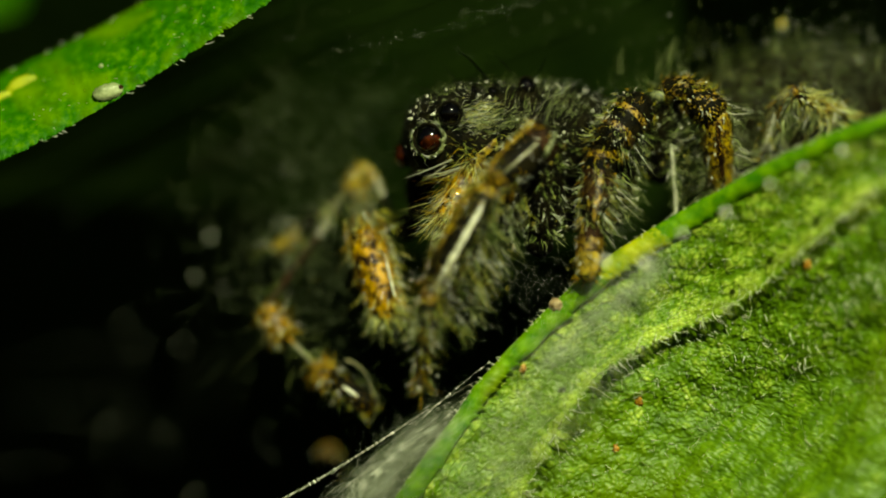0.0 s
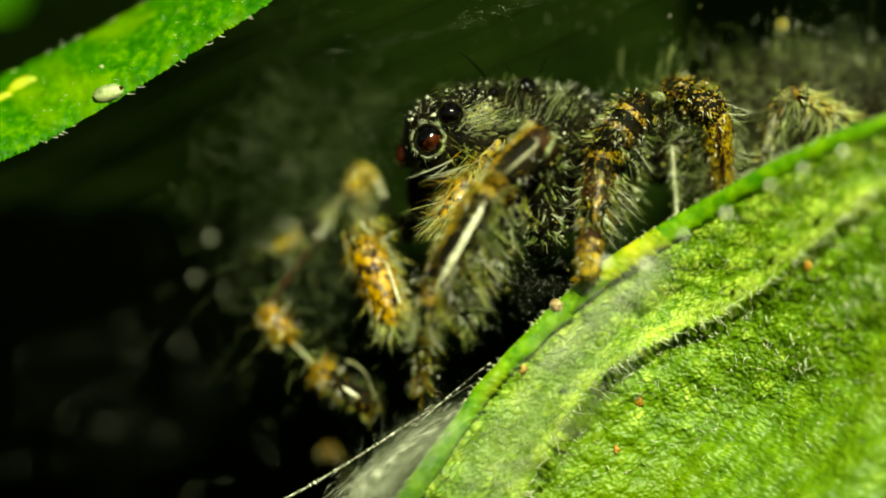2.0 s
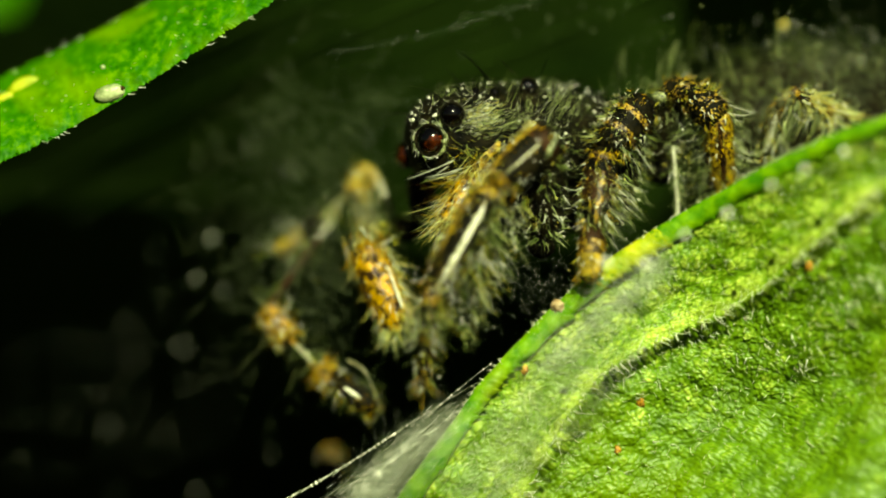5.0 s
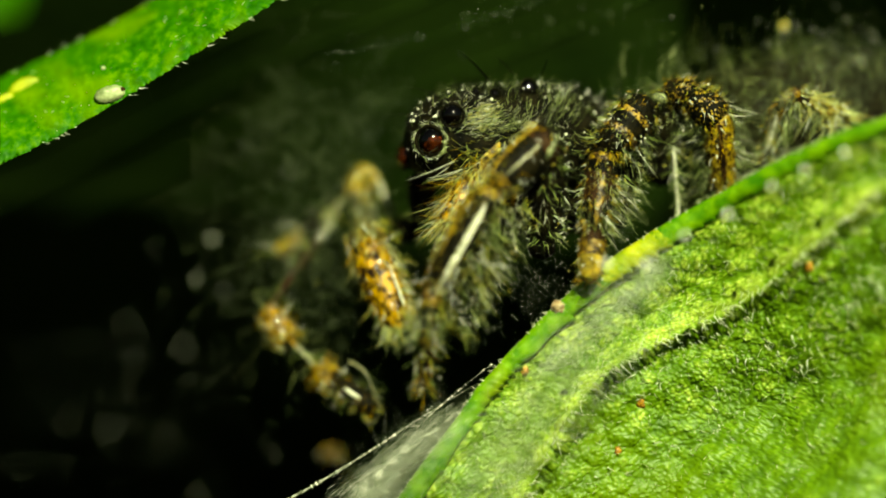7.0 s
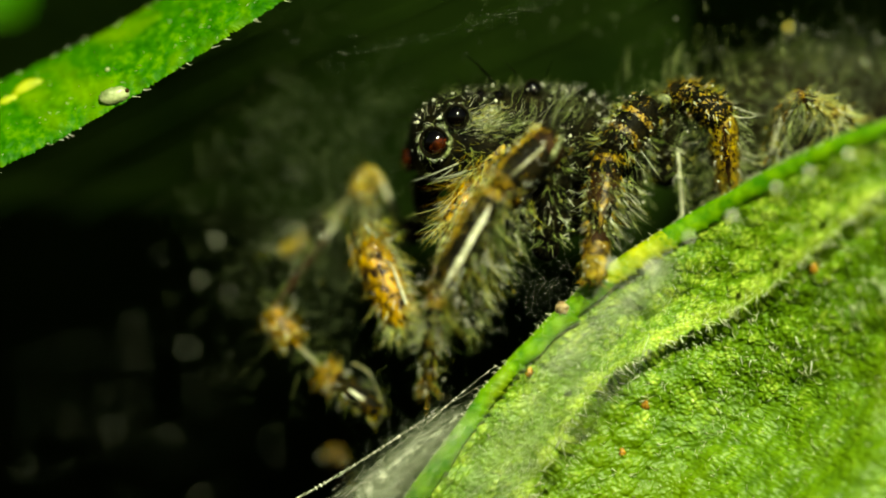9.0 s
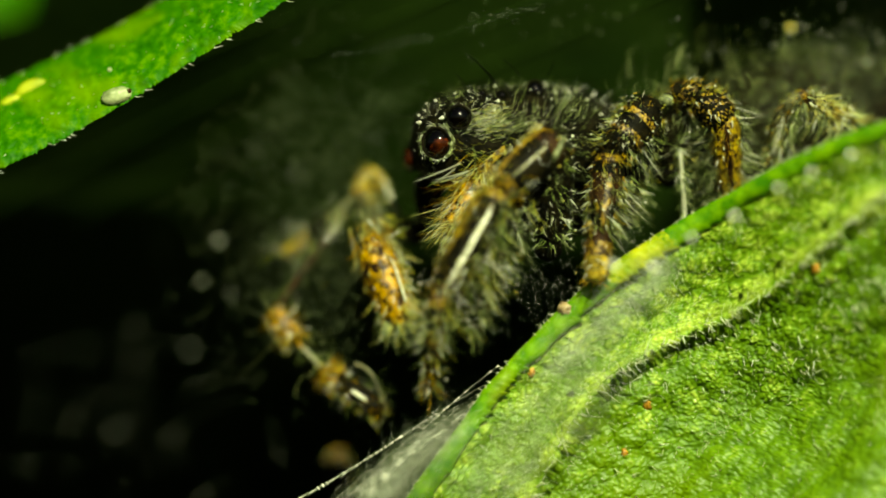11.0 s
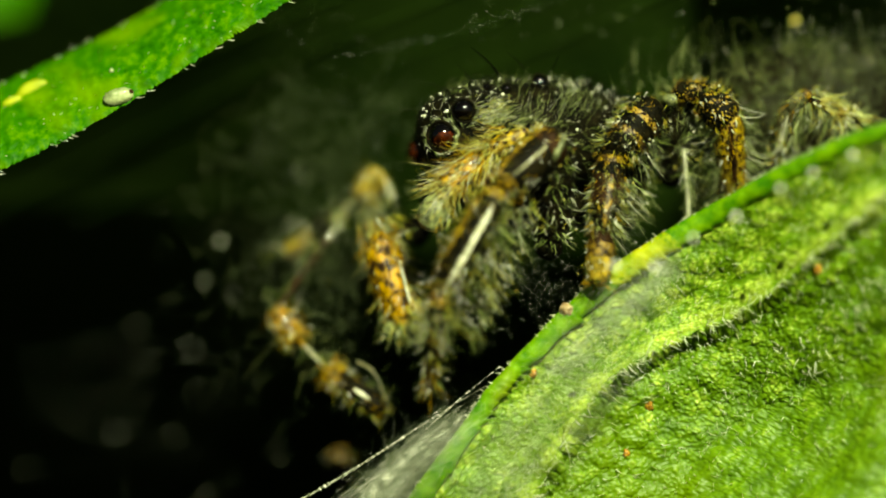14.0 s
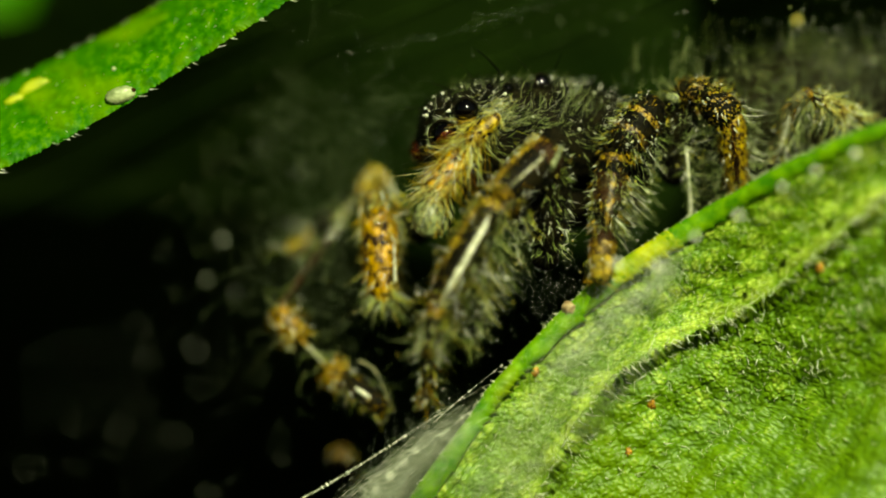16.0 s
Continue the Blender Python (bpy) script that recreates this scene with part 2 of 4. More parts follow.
def cushions(x, y, size, seed, walls=False):
    """Swollen cells between small veins: 0 at a vein, 1 on top of a cushion."""
    rs = np.random.RandomState(seed)
    jit = rs.rand(512, 512, 2)
    gx, gy = x / size, y / size
    ix, iy = np.floor(gx).astype(int), np.floor(gy).astype(int)
    f1, f2 = np.full(x.shape, 9.0), np.full(x.shape, 9.0)
    for dx in (-1, 0, 1):
        for dy in (-1, 0, 1):
            j = jit[(ix + dx) % 512, (iy + dy) % 512]
            d = np.hypot(ix + dx + j[..., 0] - gx, iy + dy + j[..., 1] - gy)
            f2 = np.minimum(f2, np.maximum(f1, d))
            f1 = np.minimum(f1, d)
    if walls:
        return np.clip((f2 - f1) / .34, 0, 1)
    return np.clip(1.05 - (f1 / 0.78) ** 2, 0, 1) * np.clip(0.35 + (f2 - f1) * 2.5, 0, 1)


def waves(x, y, size, seed, octaves=3):
    """Smooth uneven ground, about -1 to 1."""
    rs = np.random.RandomState(seed)
    out = np.zeros_like(x)
    for o in range(octaves):
        for k in range(5):
            a, ph = rs.rand() * 6.28, rs.rand() * 6.28
            w = 6.28 / (size / 2 ** o) * (0.7 + 0.6 * rs.rand())
            out += np.sin((x * math.cos(a) + y * math.sin(a)) * w + ph) / 2 ** o / 5
    return out


def sheet_attribute(ob, values):
    at = ob.data.attributes.new("cushion", "FLOAT", "POINT")
    at.data.foreach_set("value", np.asarray(values, dtype=np.float32).ravel())


# ---- the rolled leaf round the spider ----
def build_retreat():
    """The leaf that slopes down behind the spider: steep and grazed by the sun above, hollow and dark below."""
    T = thing("rolled_leaf", np.array((0, 8.0, -2.0)), "large dark green leaf sloping down behind the spider", "leaf")
    line = np.array([(0.4, 3.10), (1.15, 2.42), (1.9, 1.74), (2.7, 1.02), (3.35, .44), (4.0, -.12), (5.2, -.88), (7.6, -2.0), (11.0, -3.2), (15.0, -4.8)])
    S, W = np.meshgrid(np.linspace(0, 1, 240), np.linspace(0, 1, 260))
    c = curve(line, W[:, 0])
    x = -13 + S * 21
    p = np.stack((x, np.broadcast_to(c[:, :1], x.shape), np.broadcast_to(c[:, 1:], x.shape)), -1)
    ease = lambda q: np.clip(q, 0, 1) ** 2 * (3 - 2 * np.clip(q, 0, 1))
    # the slope flattens away from the light towards both ends
    p[..., 2] += np.clip(p[..., 1] - .4, 0, 4) * (.105 * ease((-.1 - x) / 2.6) + .24 * ease((x - 1.3) / 1.4))
    # long low ribs along the leaf
    across = p[..., 2] - .46 * x + .12 * np.sin(x * .8)
    p[..., 2] += .005 * waves(x * .12, across, .8, 61, 2) + .02 * waves(x * .5, across, 4.0, 63, 1)
    under = p.copy()
    under[..., 1] += .12
    under[..., 2] += .10
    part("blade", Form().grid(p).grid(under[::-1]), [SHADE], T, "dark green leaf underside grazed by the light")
    # slender side veins, rising along the slope
    rs = np.random.RandomState(4)
    for k in range(7):
        path = []
        for j in range(100, 172):
            high = .15 + .42 * k + .45 * (p[0, j, 0] + 1.2) + .05 * math.sin(j * .13 + k)
            i = int(np.argmin(np.abs(p[:, j, 2] - high)))
            path.append(p[i, j] + np.array((0, -.001, -.001)))
        q = np.array(path)
        for _ in range(4):
            q[1:-1] = (q[:-2] + q[1:-1] * 2 + q[2:]) / 4
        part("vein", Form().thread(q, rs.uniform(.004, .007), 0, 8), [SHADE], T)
    return T


def build_blade():
    """The bright leaf in front of the spider's legs: rolled margin, hairy ridge, puckered blade."""
    T = thing("green_leaf", g(1200, 700, -0.4), "bright green hairy leaf with a rolled margin and a raised vein", "leaf")
    rim_o = [(600, 1010, -0.16), (690, 882, -0.16), (792, 745, -0.15), (852, 664, -0.15), (955, 552, -0.19), (1066, 456, -0.28), (1195, 376, -0.36), (1330, 298, -0.66), (1450, 238, -0.94), (1570, 196, -1.16), (1700, 150, -1.3)]
    rim_i = [(650, 1020, -0.19), (742, 890, -0.19), (836, 750, -0.18), (898, 668, -0.18), (1000, 572, -0.22), (1105, 486, -0.31), (1232, 404, -0.39), (1362, 326, -0.69), (1480, 266, -0.97), (1590, 226, -1.19), (1720, 180, -1.33)]
    mid = [(740, 1040, 0.00), (830, 905, 0.00), (905, 800, 0.00), (985, 700, 0.00), (1085, 600, -0.01), (1190, 520, -0.08), (1300, 448, -0.33), (1410, 376, -0.62), (1510, 316, -0.87), (1610, 270, -1.06), (1740, 215, -1.2)]
    ridge = [(830, 1060, -0.21), (905, 920, -0.21), (968, 800, -0.21), (1052, 675, -0.21), (1140, 615, -0.21), (1235, 570, -0.21), (1330, 520, -0.38), (1428, 440, -0.68), (1530, 352, -0.96), (1625, 290, -1.14), (1755, 225, -1.25)]
    foot = [(p + 17, q + 17, d + k) for (p, q, d), k in zip(ridge, (.13, .13, .13, .13, .13, .12, .10, .08, .06, .05, .05))]
    low = [(1040, 1110, -0.10), (1110, 990, -0.06), (1165, 890, -0.02), (1225, 800, 0.03), (1300, 735, 0.05), (1385, 690, -0.12), (1470, 640, -0.38), (1555, 560, -0.66), (1640, 480, -0.92), (1730, 410, -1.05), (1850, 340, -1.15)]
    far = [(1300, 1180, -.6), (1390, 1090, -.7), (1450, 1010, -.78), (1510, 940, -.84), (1575, 880, -.88), (1640, 830, -.95), (1700, 770, -.9), (1770, 700, -.85), (1840, 620, -.9), (1920, 540, -.95), (2020, 470, -1.0)]
    gap = [.03, .03, .03, .03, .03, .03, .03, .03, .03, .03, .03]
    inner = [((p[0] + q[0]) / 2, (p[1] + q[1]) / 2, (p[2] + q[2]) / 2 + k) for p, q, k in zip(rim_o, rim_i, gap)]
    rows = [inner, mid, ridge, foot, low, far]
    ns, nv = 560, 420
    s = np.linspace(0, 1, ns)
    C = []
    for r in rows:
        k = curve(np.array(r, float), s)
        sc = 0.005 * (1 + k[:, 2] / REACH)
        C.append(np.stack(((k[:, 0] - 784) * sc, k[:, 2], (441 - k[:, 1]) * sc), -1))
    C = np.array(C)
    v = np.linspace(0, 5, nv)
    i = np.clip(v.astype(int), 0, 4)
    # straight runs with softened corners across the blade
    t = v - i
    P = C[i] * (1 - t)[:, None, None] + C[np.minimum(i + 1, 5)] * t[:, None, None]
    ker = np.exp(-np.linspace(-2, 2, 13) ** 2)
    ker /= ker.sum()
    pad = np.concatenate([np.repeat(P[:1], 6, 0), P, np.repeat(P[-1:], 6, 0)], 0)
    P = sum(k * pad[j:j + nv] for j, k in enumerate(ker))
    du, dv = np.gradient(P, axis=1), np.gradient(P, axis=0)
    N = unit(np.cross(du, dv))
    N *= np.where(N[..., 1:2] > 0, -1, 1)
    X, Z = P[..., 0] * 0.83 + P[..., 2] * 0.55, (-P[..., 0] * 0.55 + P[..., 2] * 0.83) * 1.25 + P[..., 1] * 0.6
    wx, wz = X + 0.025 * waves(X, Z, .25, 2), Z + 0.025 * waves(X, Z, .25, 3)
    # cells between thin sunken veins, in three sizes
    fine = cushions(wx, wz, 0.105, 4, True)
    grit = cushions(wx + 3, wz, 0.042, 14)
    net = cushions(X + 0.06 * waves(X, Z, .5, 47), Z + 0.06 * waves(X, Z, .5, 48), 0.42, 49, True)
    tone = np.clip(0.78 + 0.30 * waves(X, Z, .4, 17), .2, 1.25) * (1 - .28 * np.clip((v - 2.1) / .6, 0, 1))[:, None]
    # below the ridge the tone drops, turns mottled, and darkens again further out
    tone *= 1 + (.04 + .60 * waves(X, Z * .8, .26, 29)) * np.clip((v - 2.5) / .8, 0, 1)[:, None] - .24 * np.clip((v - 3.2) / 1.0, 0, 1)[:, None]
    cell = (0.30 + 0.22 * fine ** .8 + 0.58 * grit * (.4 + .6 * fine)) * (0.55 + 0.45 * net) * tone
    big = cushions(X + 0.1 * waves(X, Z, .9, 7), Z + 0.1 * waves(X, Z, .9, 8), 0.62, 9)
    crest = np.exp(-((v - 1.80) / .20) ** 2)[:, None] * np.clip(0.9 + 0.25 * waves(X, Z, .3, 23), 0, 1)
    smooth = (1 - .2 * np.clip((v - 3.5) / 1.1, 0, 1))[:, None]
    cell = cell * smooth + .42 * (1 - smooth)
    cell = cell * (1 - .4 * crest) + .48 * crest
    edge = np.clip(v / 0.25, 0, 1)[:, None] * np.clip(0.4 + np.abs(v - 1.93) / 0.18, 0, 1)[:, None]
    coarse = (1 + .5 * np.clip((v - 2.2) / .5, 0, 1))[:, None]
    h = (0.008 * coarse * fine ** .6 + 0.011 * coarse * grit + 0.02 * big + 0.009 * net ** .5 + 0.03 * waves(X, Z, 0.5, 11) + 0.0035 * np.random.RandomState(3).randn(*cell.shape)) * edge
    # the groove below the ridge is shallower in places
    groove = np.exp(-((v - 2.9) / .45) ** 2)[:, None] * (0.004 + 0.05 * waves(X * 1.0, Z, .45, 71))
    hollow = np.clip((v - 3.3) / .8, 0, 1)[:, None] * waves(X, Z, .95, 83, 1)
    P = P + N * (h + np.clip(groove, -.01, .09) - .13 * hollow)[..., None]
    f = Form().grid(P)
    under = P[::6, ::8] - N[::6, ::8] * 0.16
    f.grid(under[::-1])
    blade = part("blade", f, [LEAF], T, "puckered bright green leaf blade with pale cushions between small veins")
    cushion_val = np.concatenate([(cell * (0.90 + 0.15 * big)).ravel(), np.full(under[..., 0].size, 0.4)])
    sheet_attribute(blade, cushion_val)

    # rolled margin: a flattened, toothed cord
    s2 = np.linspace(0, 1, 900)
    a, b = curve(np.array(rim_o, float), s2), curve(np.array(rim_i, float), s2)
    conv = lambda k: np.stack(((k[:, 0] - 784) * .005 * (1 + k[:, 2] / REACH), k[:, 2], (441 - k[:, 1]) * .005 * (1 + k[:, 2] / REACH)), -1)
    A, B = conv(a), conv(b)
    mid_l, half = (A + B) / 2, (B - A) / 2
    hw = np.linalg.norm(half, axis=1)
    tooth = 1 + 0.14 * waves(s2 * 10, s2 * 3, 1.1, 8, 2) + 0.03 * waves(s2 * 10, s2 * 7, .37, 9, 3)
    e1, ax = unit(half), unit(np.gradient(mid_l, axis=0))
    e2 = unit(np.cross(e1, ax))
    th = np.linspace(0, 2 * np.pi, 22, endpoint=False)
    wid = hw * 0.78 * tooth
    P2 = mid_l[:, None] + (e1[:, None] * np.cos(th)[None, :, None] * wid[:, None, None] + e2[:, None] * np.sin(th)[None, :, None] * (wid * 0.6)[:, None, None])
    P2 += e2[:, None] * (0.010 * waves(P2[..., 0], P2[..., 2], .5, 41) + .004 * waves(P2[..., 0], P2[..., 2] + P2[..., 1], .11, 42))[..., None]
    beat = s2 * 34 + 1.6 * np.sin(s2 * 23) + .5 * np.sin(s2 * 61)
    fang = .062 * (beat % 1) ** 2.2 * (.35 + .65 * np.random.RandomState(12).rand(80)[beat.astype(int)])
    P2 += e1[:, None] * (fang[:, None] * np.clip(np.cos(th), 0, 1)[None] ** 9)[..., None]
    rim = part("margin", Form().grid(P2, 0, True), [RIM], T, "smooth bright green rolled leaf margin")

    # hairs: dense on the ridge, thinner on the second vein, the margin and the blade
    rs = np.random.RandomState(21)
    hf = Form()

    def plant(si, vi, out, ln, rad, drop, sd=0.5):
        ii, jj = np.clip((vi / 5 * (nv - 1)).astype(int), 0, nv - 1), np.clip((si * (ns - 1)).astype(int), 0, ns - 1)
        root, nor = P[ii, jj], N[ii, jj]
        way = nor * out + np.array(drop) + rs.randn(len(si), 3) * sd
        hf.fur(root, way, ln, rad, rs.randn(len(si), 3) * 0.3 + np.array((0.15, 0, 0.15)), 0)
    n = 240
    plant(rs.uniform(.1, .98, n), 1.93 + rs.rand(n) * .1, 0.3, rs.uniform(.07, .17, n), 0.0058, (0.45, -.8, -0.25), .35)
    n = 300
    plant(rs.uniform(.2, .98, n), rs.uniform(2.7, 4.7, n), 0.5, rs.uniform(.05, .10, n), 0.0050, (0.35, -.5, -0.3), .3)
    n = 90
    plant(rs.uniform(.55, .98, n), 3.35 + .5 * rs.rand(n), 0.5, rs.uniform(.08, .15, n), 0.0055, (0.25, -.4, -0.6), .3)
    n = 1900
    vv = rs.uniform(0.3, 3.6, n)
    plant(rs.uniform(.05, .98, n), np.where(vv > 1.9, vv + 1.0, vv), 0.7, rs.uniform(.03, .10, n), 0.0023, (0.2, -.1, -0.3), .55)
    n = 220
    k = rs.randint(20, len(s2) - 20, n)
    q = rs.uniform(2.4, 3.9, n)
    root = mid_l[k] + e1[k] * (np.cos(q) * wid[k])[:, None] + e2[k] * (np.sin(q) * wid[k] * .6)[:, None]
    hf.fur(root, unit(root - mid_l[k]) + rs.randn(n, 3) * .4, rs.uniform(.02, .06, n), 0.005, None, 0)
    part("leaf_hairs", hf, [H_LEAF], T, "fine pale leaf hairs", kind="stuff")
    for a_, b_, r in ((1130, 706, 9), (1425, 466, 8), (1090, 795, 7), (925, 652, 7)):
        spot = Form()
        j = np.argmin((((P - g(a_, b_, -.1)) * np.array((1, 0, 1))).reshape(-1, 3) ** 2).sum(1))
        spot.blob(P.reshape(-1, 3)[j] + N.reshape(-1, 3)[j] * .01, (r * .004, .016, r * .0055), 0, 10, 12, None, 1, .28)
        part("grain", spot, [RUST], T, "small rusty grain stuck to the blade")
    knob = Form().blob(g(986, 541, -.22), (.075, .07, .06), 0, 14, 18, None, .8, .12)
    k0, k1 = np.searchsorted(-a[:, 1], -482), np.searchsorted(-a[:, 1], -392)
    taper = np.sin(np.linspace(0, np.pi, k1 - k0)) ** .5
    swell = mid_l[k0:k1, None] + (P2[k0:k1] - mid_l[k0:k1, None]) * (.86 + .28 * taper)[:, None, None]
    mix = (np.random.RandomState(5).rand(k1 - k0 - 1, 22) > np.clip(1.6 * taper[1:] ** 2, 0, 1)[:, None]).astype(int).ravel()
    part("yellow_swelling", Form().grid(swell, list(mix), True), [YELLOW, RIM], T, "yellowed swelling on the margin")
    part("margin_knob", knob, [KNOB], T, "pale brownish notch on the margin")
    return T


def build_strip():
    """The narrow leaf that crosses the corner, with an egg on it."""
    T = thing("narrow_leaf", g(200, 110, 0.0), "narrow bright green leaf with short marginal hairs", "leaf")
    up = [(-220, 250, .75), (-90, 172, .75), (40, 112, .72), (150, 58, .7), (262, -4, .7), (300, -30, .7), (340, -62, .7)]
    lo = [(-200, 380, -.1), (-60, 312, -.1), (80, 246, -.1), (228, 162, -.1), (350, 84, -.1), (440, 27, -.1), (520, -26, -.1)]
    ns, nv = 300, 110
    s = np.linspace(0, 1, ns)
    conv = lambda k: np.stack(((k[:, 0] - 784) * .005, k[:, 2], (441 - k[:, 1]) * .005), -1)
    A, B = conv(curve(np.array(up, float), s)), conv(curve(np.array(lo, float), s))
    rs = np.random.RandomState(31)
    v = np.linspace(0, 1, nv)
    P = A[None] * (1 - v)[:, None, None] + B[None] * v[:, None, None]
    arch = (np.sin(np.pi * v) ** 0.8)[:, None]
    X, Z = P[..., 0] * .85 + P[..., 2] * .5, P[..., 2] * .85 - P[..., 0] * .5
    P[..., 1] -= 0.16 * arch + (0.022 * waves(X, Z, .5, 3) + 0.008 * waves(X, Z, .14, 5) + 0.006 * cushions(X, Z, .07, 6)) * np.minimum(arch * 2, 1)
    tooth = 0.018 * np.abs(np.sin(s * 120 + 2 * np.sin(s * 37))) + 0.010 * rs.randn(ns)
    e = unit(B - A)
    P += e[None] * (tooth[None] * (((v - .5) * 2) ** 15)[:, None])[..., None]
    f = Form().grid(P)
    Q = P[::4, ::4].copy()
    Q[..., 1] += .08 + .25 * np.sin(np.pi * v[::4])[:, None]
    Q[0], Q[-1] = P[0, ::4], P[-1, ::4]
    f.grid(Q[::-1])
    part("blade", f, [STRIP], T, "bright green narrow leaf blade with yellow flecks")
    fl = Form()
    for a, b, w in ((34, 152, 32), (0, 174, 20)):
        j = np.argmin((((P - g(a, b, 0)) * np.array((1, 0, 1))) ** 2).sum(-1).ravel())
        tip = P.reshape(-1, 3)[j]
        fl.blob(tip + np.array((0, .010, 0)), (w * .005, .018, w * .0024), 0, 12, 18, [(.87, 0, -.5), (0, 1, 0), (.5, 0, .87)], 1, .08)
    part("flecks", fl, [YELLOW], T, "yellow flecks on the blade")
    hf = Form()
    n = 26
    k = rs.randint(0, ns, n)
    hf.fur(P[-1, k], e[k] * .6 + np.array((.8, -.2, -.1)) + rs.randn(n, 3) * .3, rs.uniform(.03, .085, n), .005, (0.2, 0, .2), 0)
    n = 36
    k = rs.randint(0, ns, n)
    hf.fur(P[0, k], -e[k] + np.array((.4, -.2, .2)) + rs.randn(n, 3) * .3, rs.uniform(.02, .06, n), .006, None, 0)
    n = 140
    k, j = rs.randint(0, ns, n), rs.randint(8, nv - 8, n)
    hf.fur(P[j, k], np.array((.6, -.7, .2)) + rs.randn(n, 3) * .35, rs.uniform(.015, .05, n), .0028, (.2, 0, -.2), 0)
    part("leaf_hairs", hf, [H_LEAF], T, "short pale marginal hairs", kind="stuff")
    on = lambda a, b, lift: P.reshape(-1, 3)[np.argmin((((P - g(a, b, 0)) * np.array((1, 0, 1))) ** 2).sum(-1).ravel())] - np.array((0, lift, 0))
    ang = radians(-14)
    turn = [(math.cos(ang), 0, -math.sin(ang)), (0, 1, 0), (math.sin(ang), 0, math.cos(ang))]
    at = on(191, 165, .015)
    e1 = thing("insect_egg", at, "creamy white oval insect egg stuck to the narrow leaf", "egg")
    part("shell", Form().blob(at, (.135, .05, .072), 0, 18, 24, np.array(turn).T, .85, .05), [EGG], e1)
    part("cap", Form().blob(at + np.array((.105, -.012, .045)), (.03, .03, .022), 0, 10, 12, None, 1, .08), [BROWN], e1, "brown cap")
    at = on(177, 117, .012)
    e2 = thing("small_egg", at, "tiny round yellowish egg on the narrow leaf", "egg")
    part("shell", Form().blob(at, (.022, .02, .022), 0, 12, 14), [EGG], e2)
    return T


def build_corner_leaf():
    f = Form()
    s, w = np.linspace(0, 1, 40), np.linspace(0, 1, 40)
    S, W = np.meshgrid(s, w)
    p = np.stack((-4.6 + S * 1.2 - W * .2, -5.0 - W * .2 + .3 * S ** 3, 2.6 - W * .72 + S * .15), -1)
    p[..., 1] += .05 * waves(p[..., 0], p[..., 2], .8, 5)
    f.grid(p)
    b = p.copy()
    b[..., 1] += .1
    f.grid(b[::-1])
    part("back_leaf", f, [STRIP], None, "green leaf tip hanging before the narrow leaf", category="leaf")


# ---- the spider ----
YAW = radians(19)
FRONT = np.array((-math.cos(YAW), -math.sin(YAW), 0))
SIDE = np.array((math.sin(YAW), -math.cos(YAW), 0))   # towards the near flank
UP = np.array((0, 0, 1.0))
BODY = np.stack((-FRONT, -SIDE, UP), 1)

SKIN = [BLACK, BROWN, ORANGE, PALE, CLEAR, OLIVE, GOLDEN, AMBER]
FURS = [H_GREY, H_GOLD, H_PALE, H_DARK, H_RUST, GLINT, H_YELLOW]


def eye(parent, name, at, r, way, label, ring=0.0, brown=None):
    """An eye: glossy black ball, with a brown depth towards brown, set in a pale scaly ring."""
    at, way = np.asarray(at), unit(way)
    e1 = unit(np.cross(way, UP))
    e2 = np.cross(e1, way)
    R = np.stack((e1, e2, way), 1)
    a = np.linspace(0, np.pi, 30)
    t = np.linspace(0, 2 * np.pi, 36, endpoint=False)
    p = np.stack((np.sin(a)[:, None] * np.cos(t), np.sin(a)[:, None] * np.sin(t), np.cos(a)[:, None] * np.ones_like(t)), -1) @ R.T
    lit = (p @ unit(brown) > .68) if brown is not None else np.zeros(p.shape[:2], bool)
    mats = [int(lit[i, k]) for i in range(29) for k in range(36)]
    ob = part(name, Form().grid(p * r + at, mats, True), [LENS, RETINA], parent, label, at)
    t2 = np.linspace(0, 2 * np.pi, 61)
    base = at + way * r * .42
    rim = Form().thread([base + (e1 * math.cos(x) + e2 * math.sin(x)) * r * (1.0 + .02 * math.sin(5 * x)) for x in t2], r * .09, 0, 8)
    part("eye_rim", rim, [BLACK], parent, "dark rim of the eye")
    if ring:
        lobe = lambda x: max(0.0, math.cos(x - 3.4)) ** .7 + .8 * max(0.0, math.cos(2 * x + .6)) ** 2 * (math.sin(x) < 0)
        out = lambda x, k: (e1 * math.cos(x) + e2 * math.sin(x)) * r * k
        rf = Form().thread([base - way * r * .12 + out(x, 1.12 + .07 * math.sin(7 * x) + .05 * math.sin(11 * x)) for x in t2], [r * ring * (.12 + (.35 + .55 * abs(math.sin(5 * x + 1))) * lobe(x)) for x in t2], 0, 10)
        part("eye_socket", rf, [SOCKET], parent, "pale greenish socket round the eye")
        hf = Form()
        n = 170 if ring > .1 else 40
        q = np.random.uniform(0, 6.283, n)
        o = e1 * np.cos(q)[:, None] + e2 * np.sin(q)[:, None]
        hf.fur(base + o * r * np.random.uniform(1.05, 1.3, n)[:, None], o * .4 + way * .35 + np.cross(way, o) * .8 + np.random.randn(n, 3) * .3, np.random.uniform(.02, .07, n), .0026, None, np.random.choice([0, 3, 2, 3, 3, 5], n))
        part("lash_ring", hf, FURS, parent, "ring of pale scales round the eye", kind="stuff")
    return ob


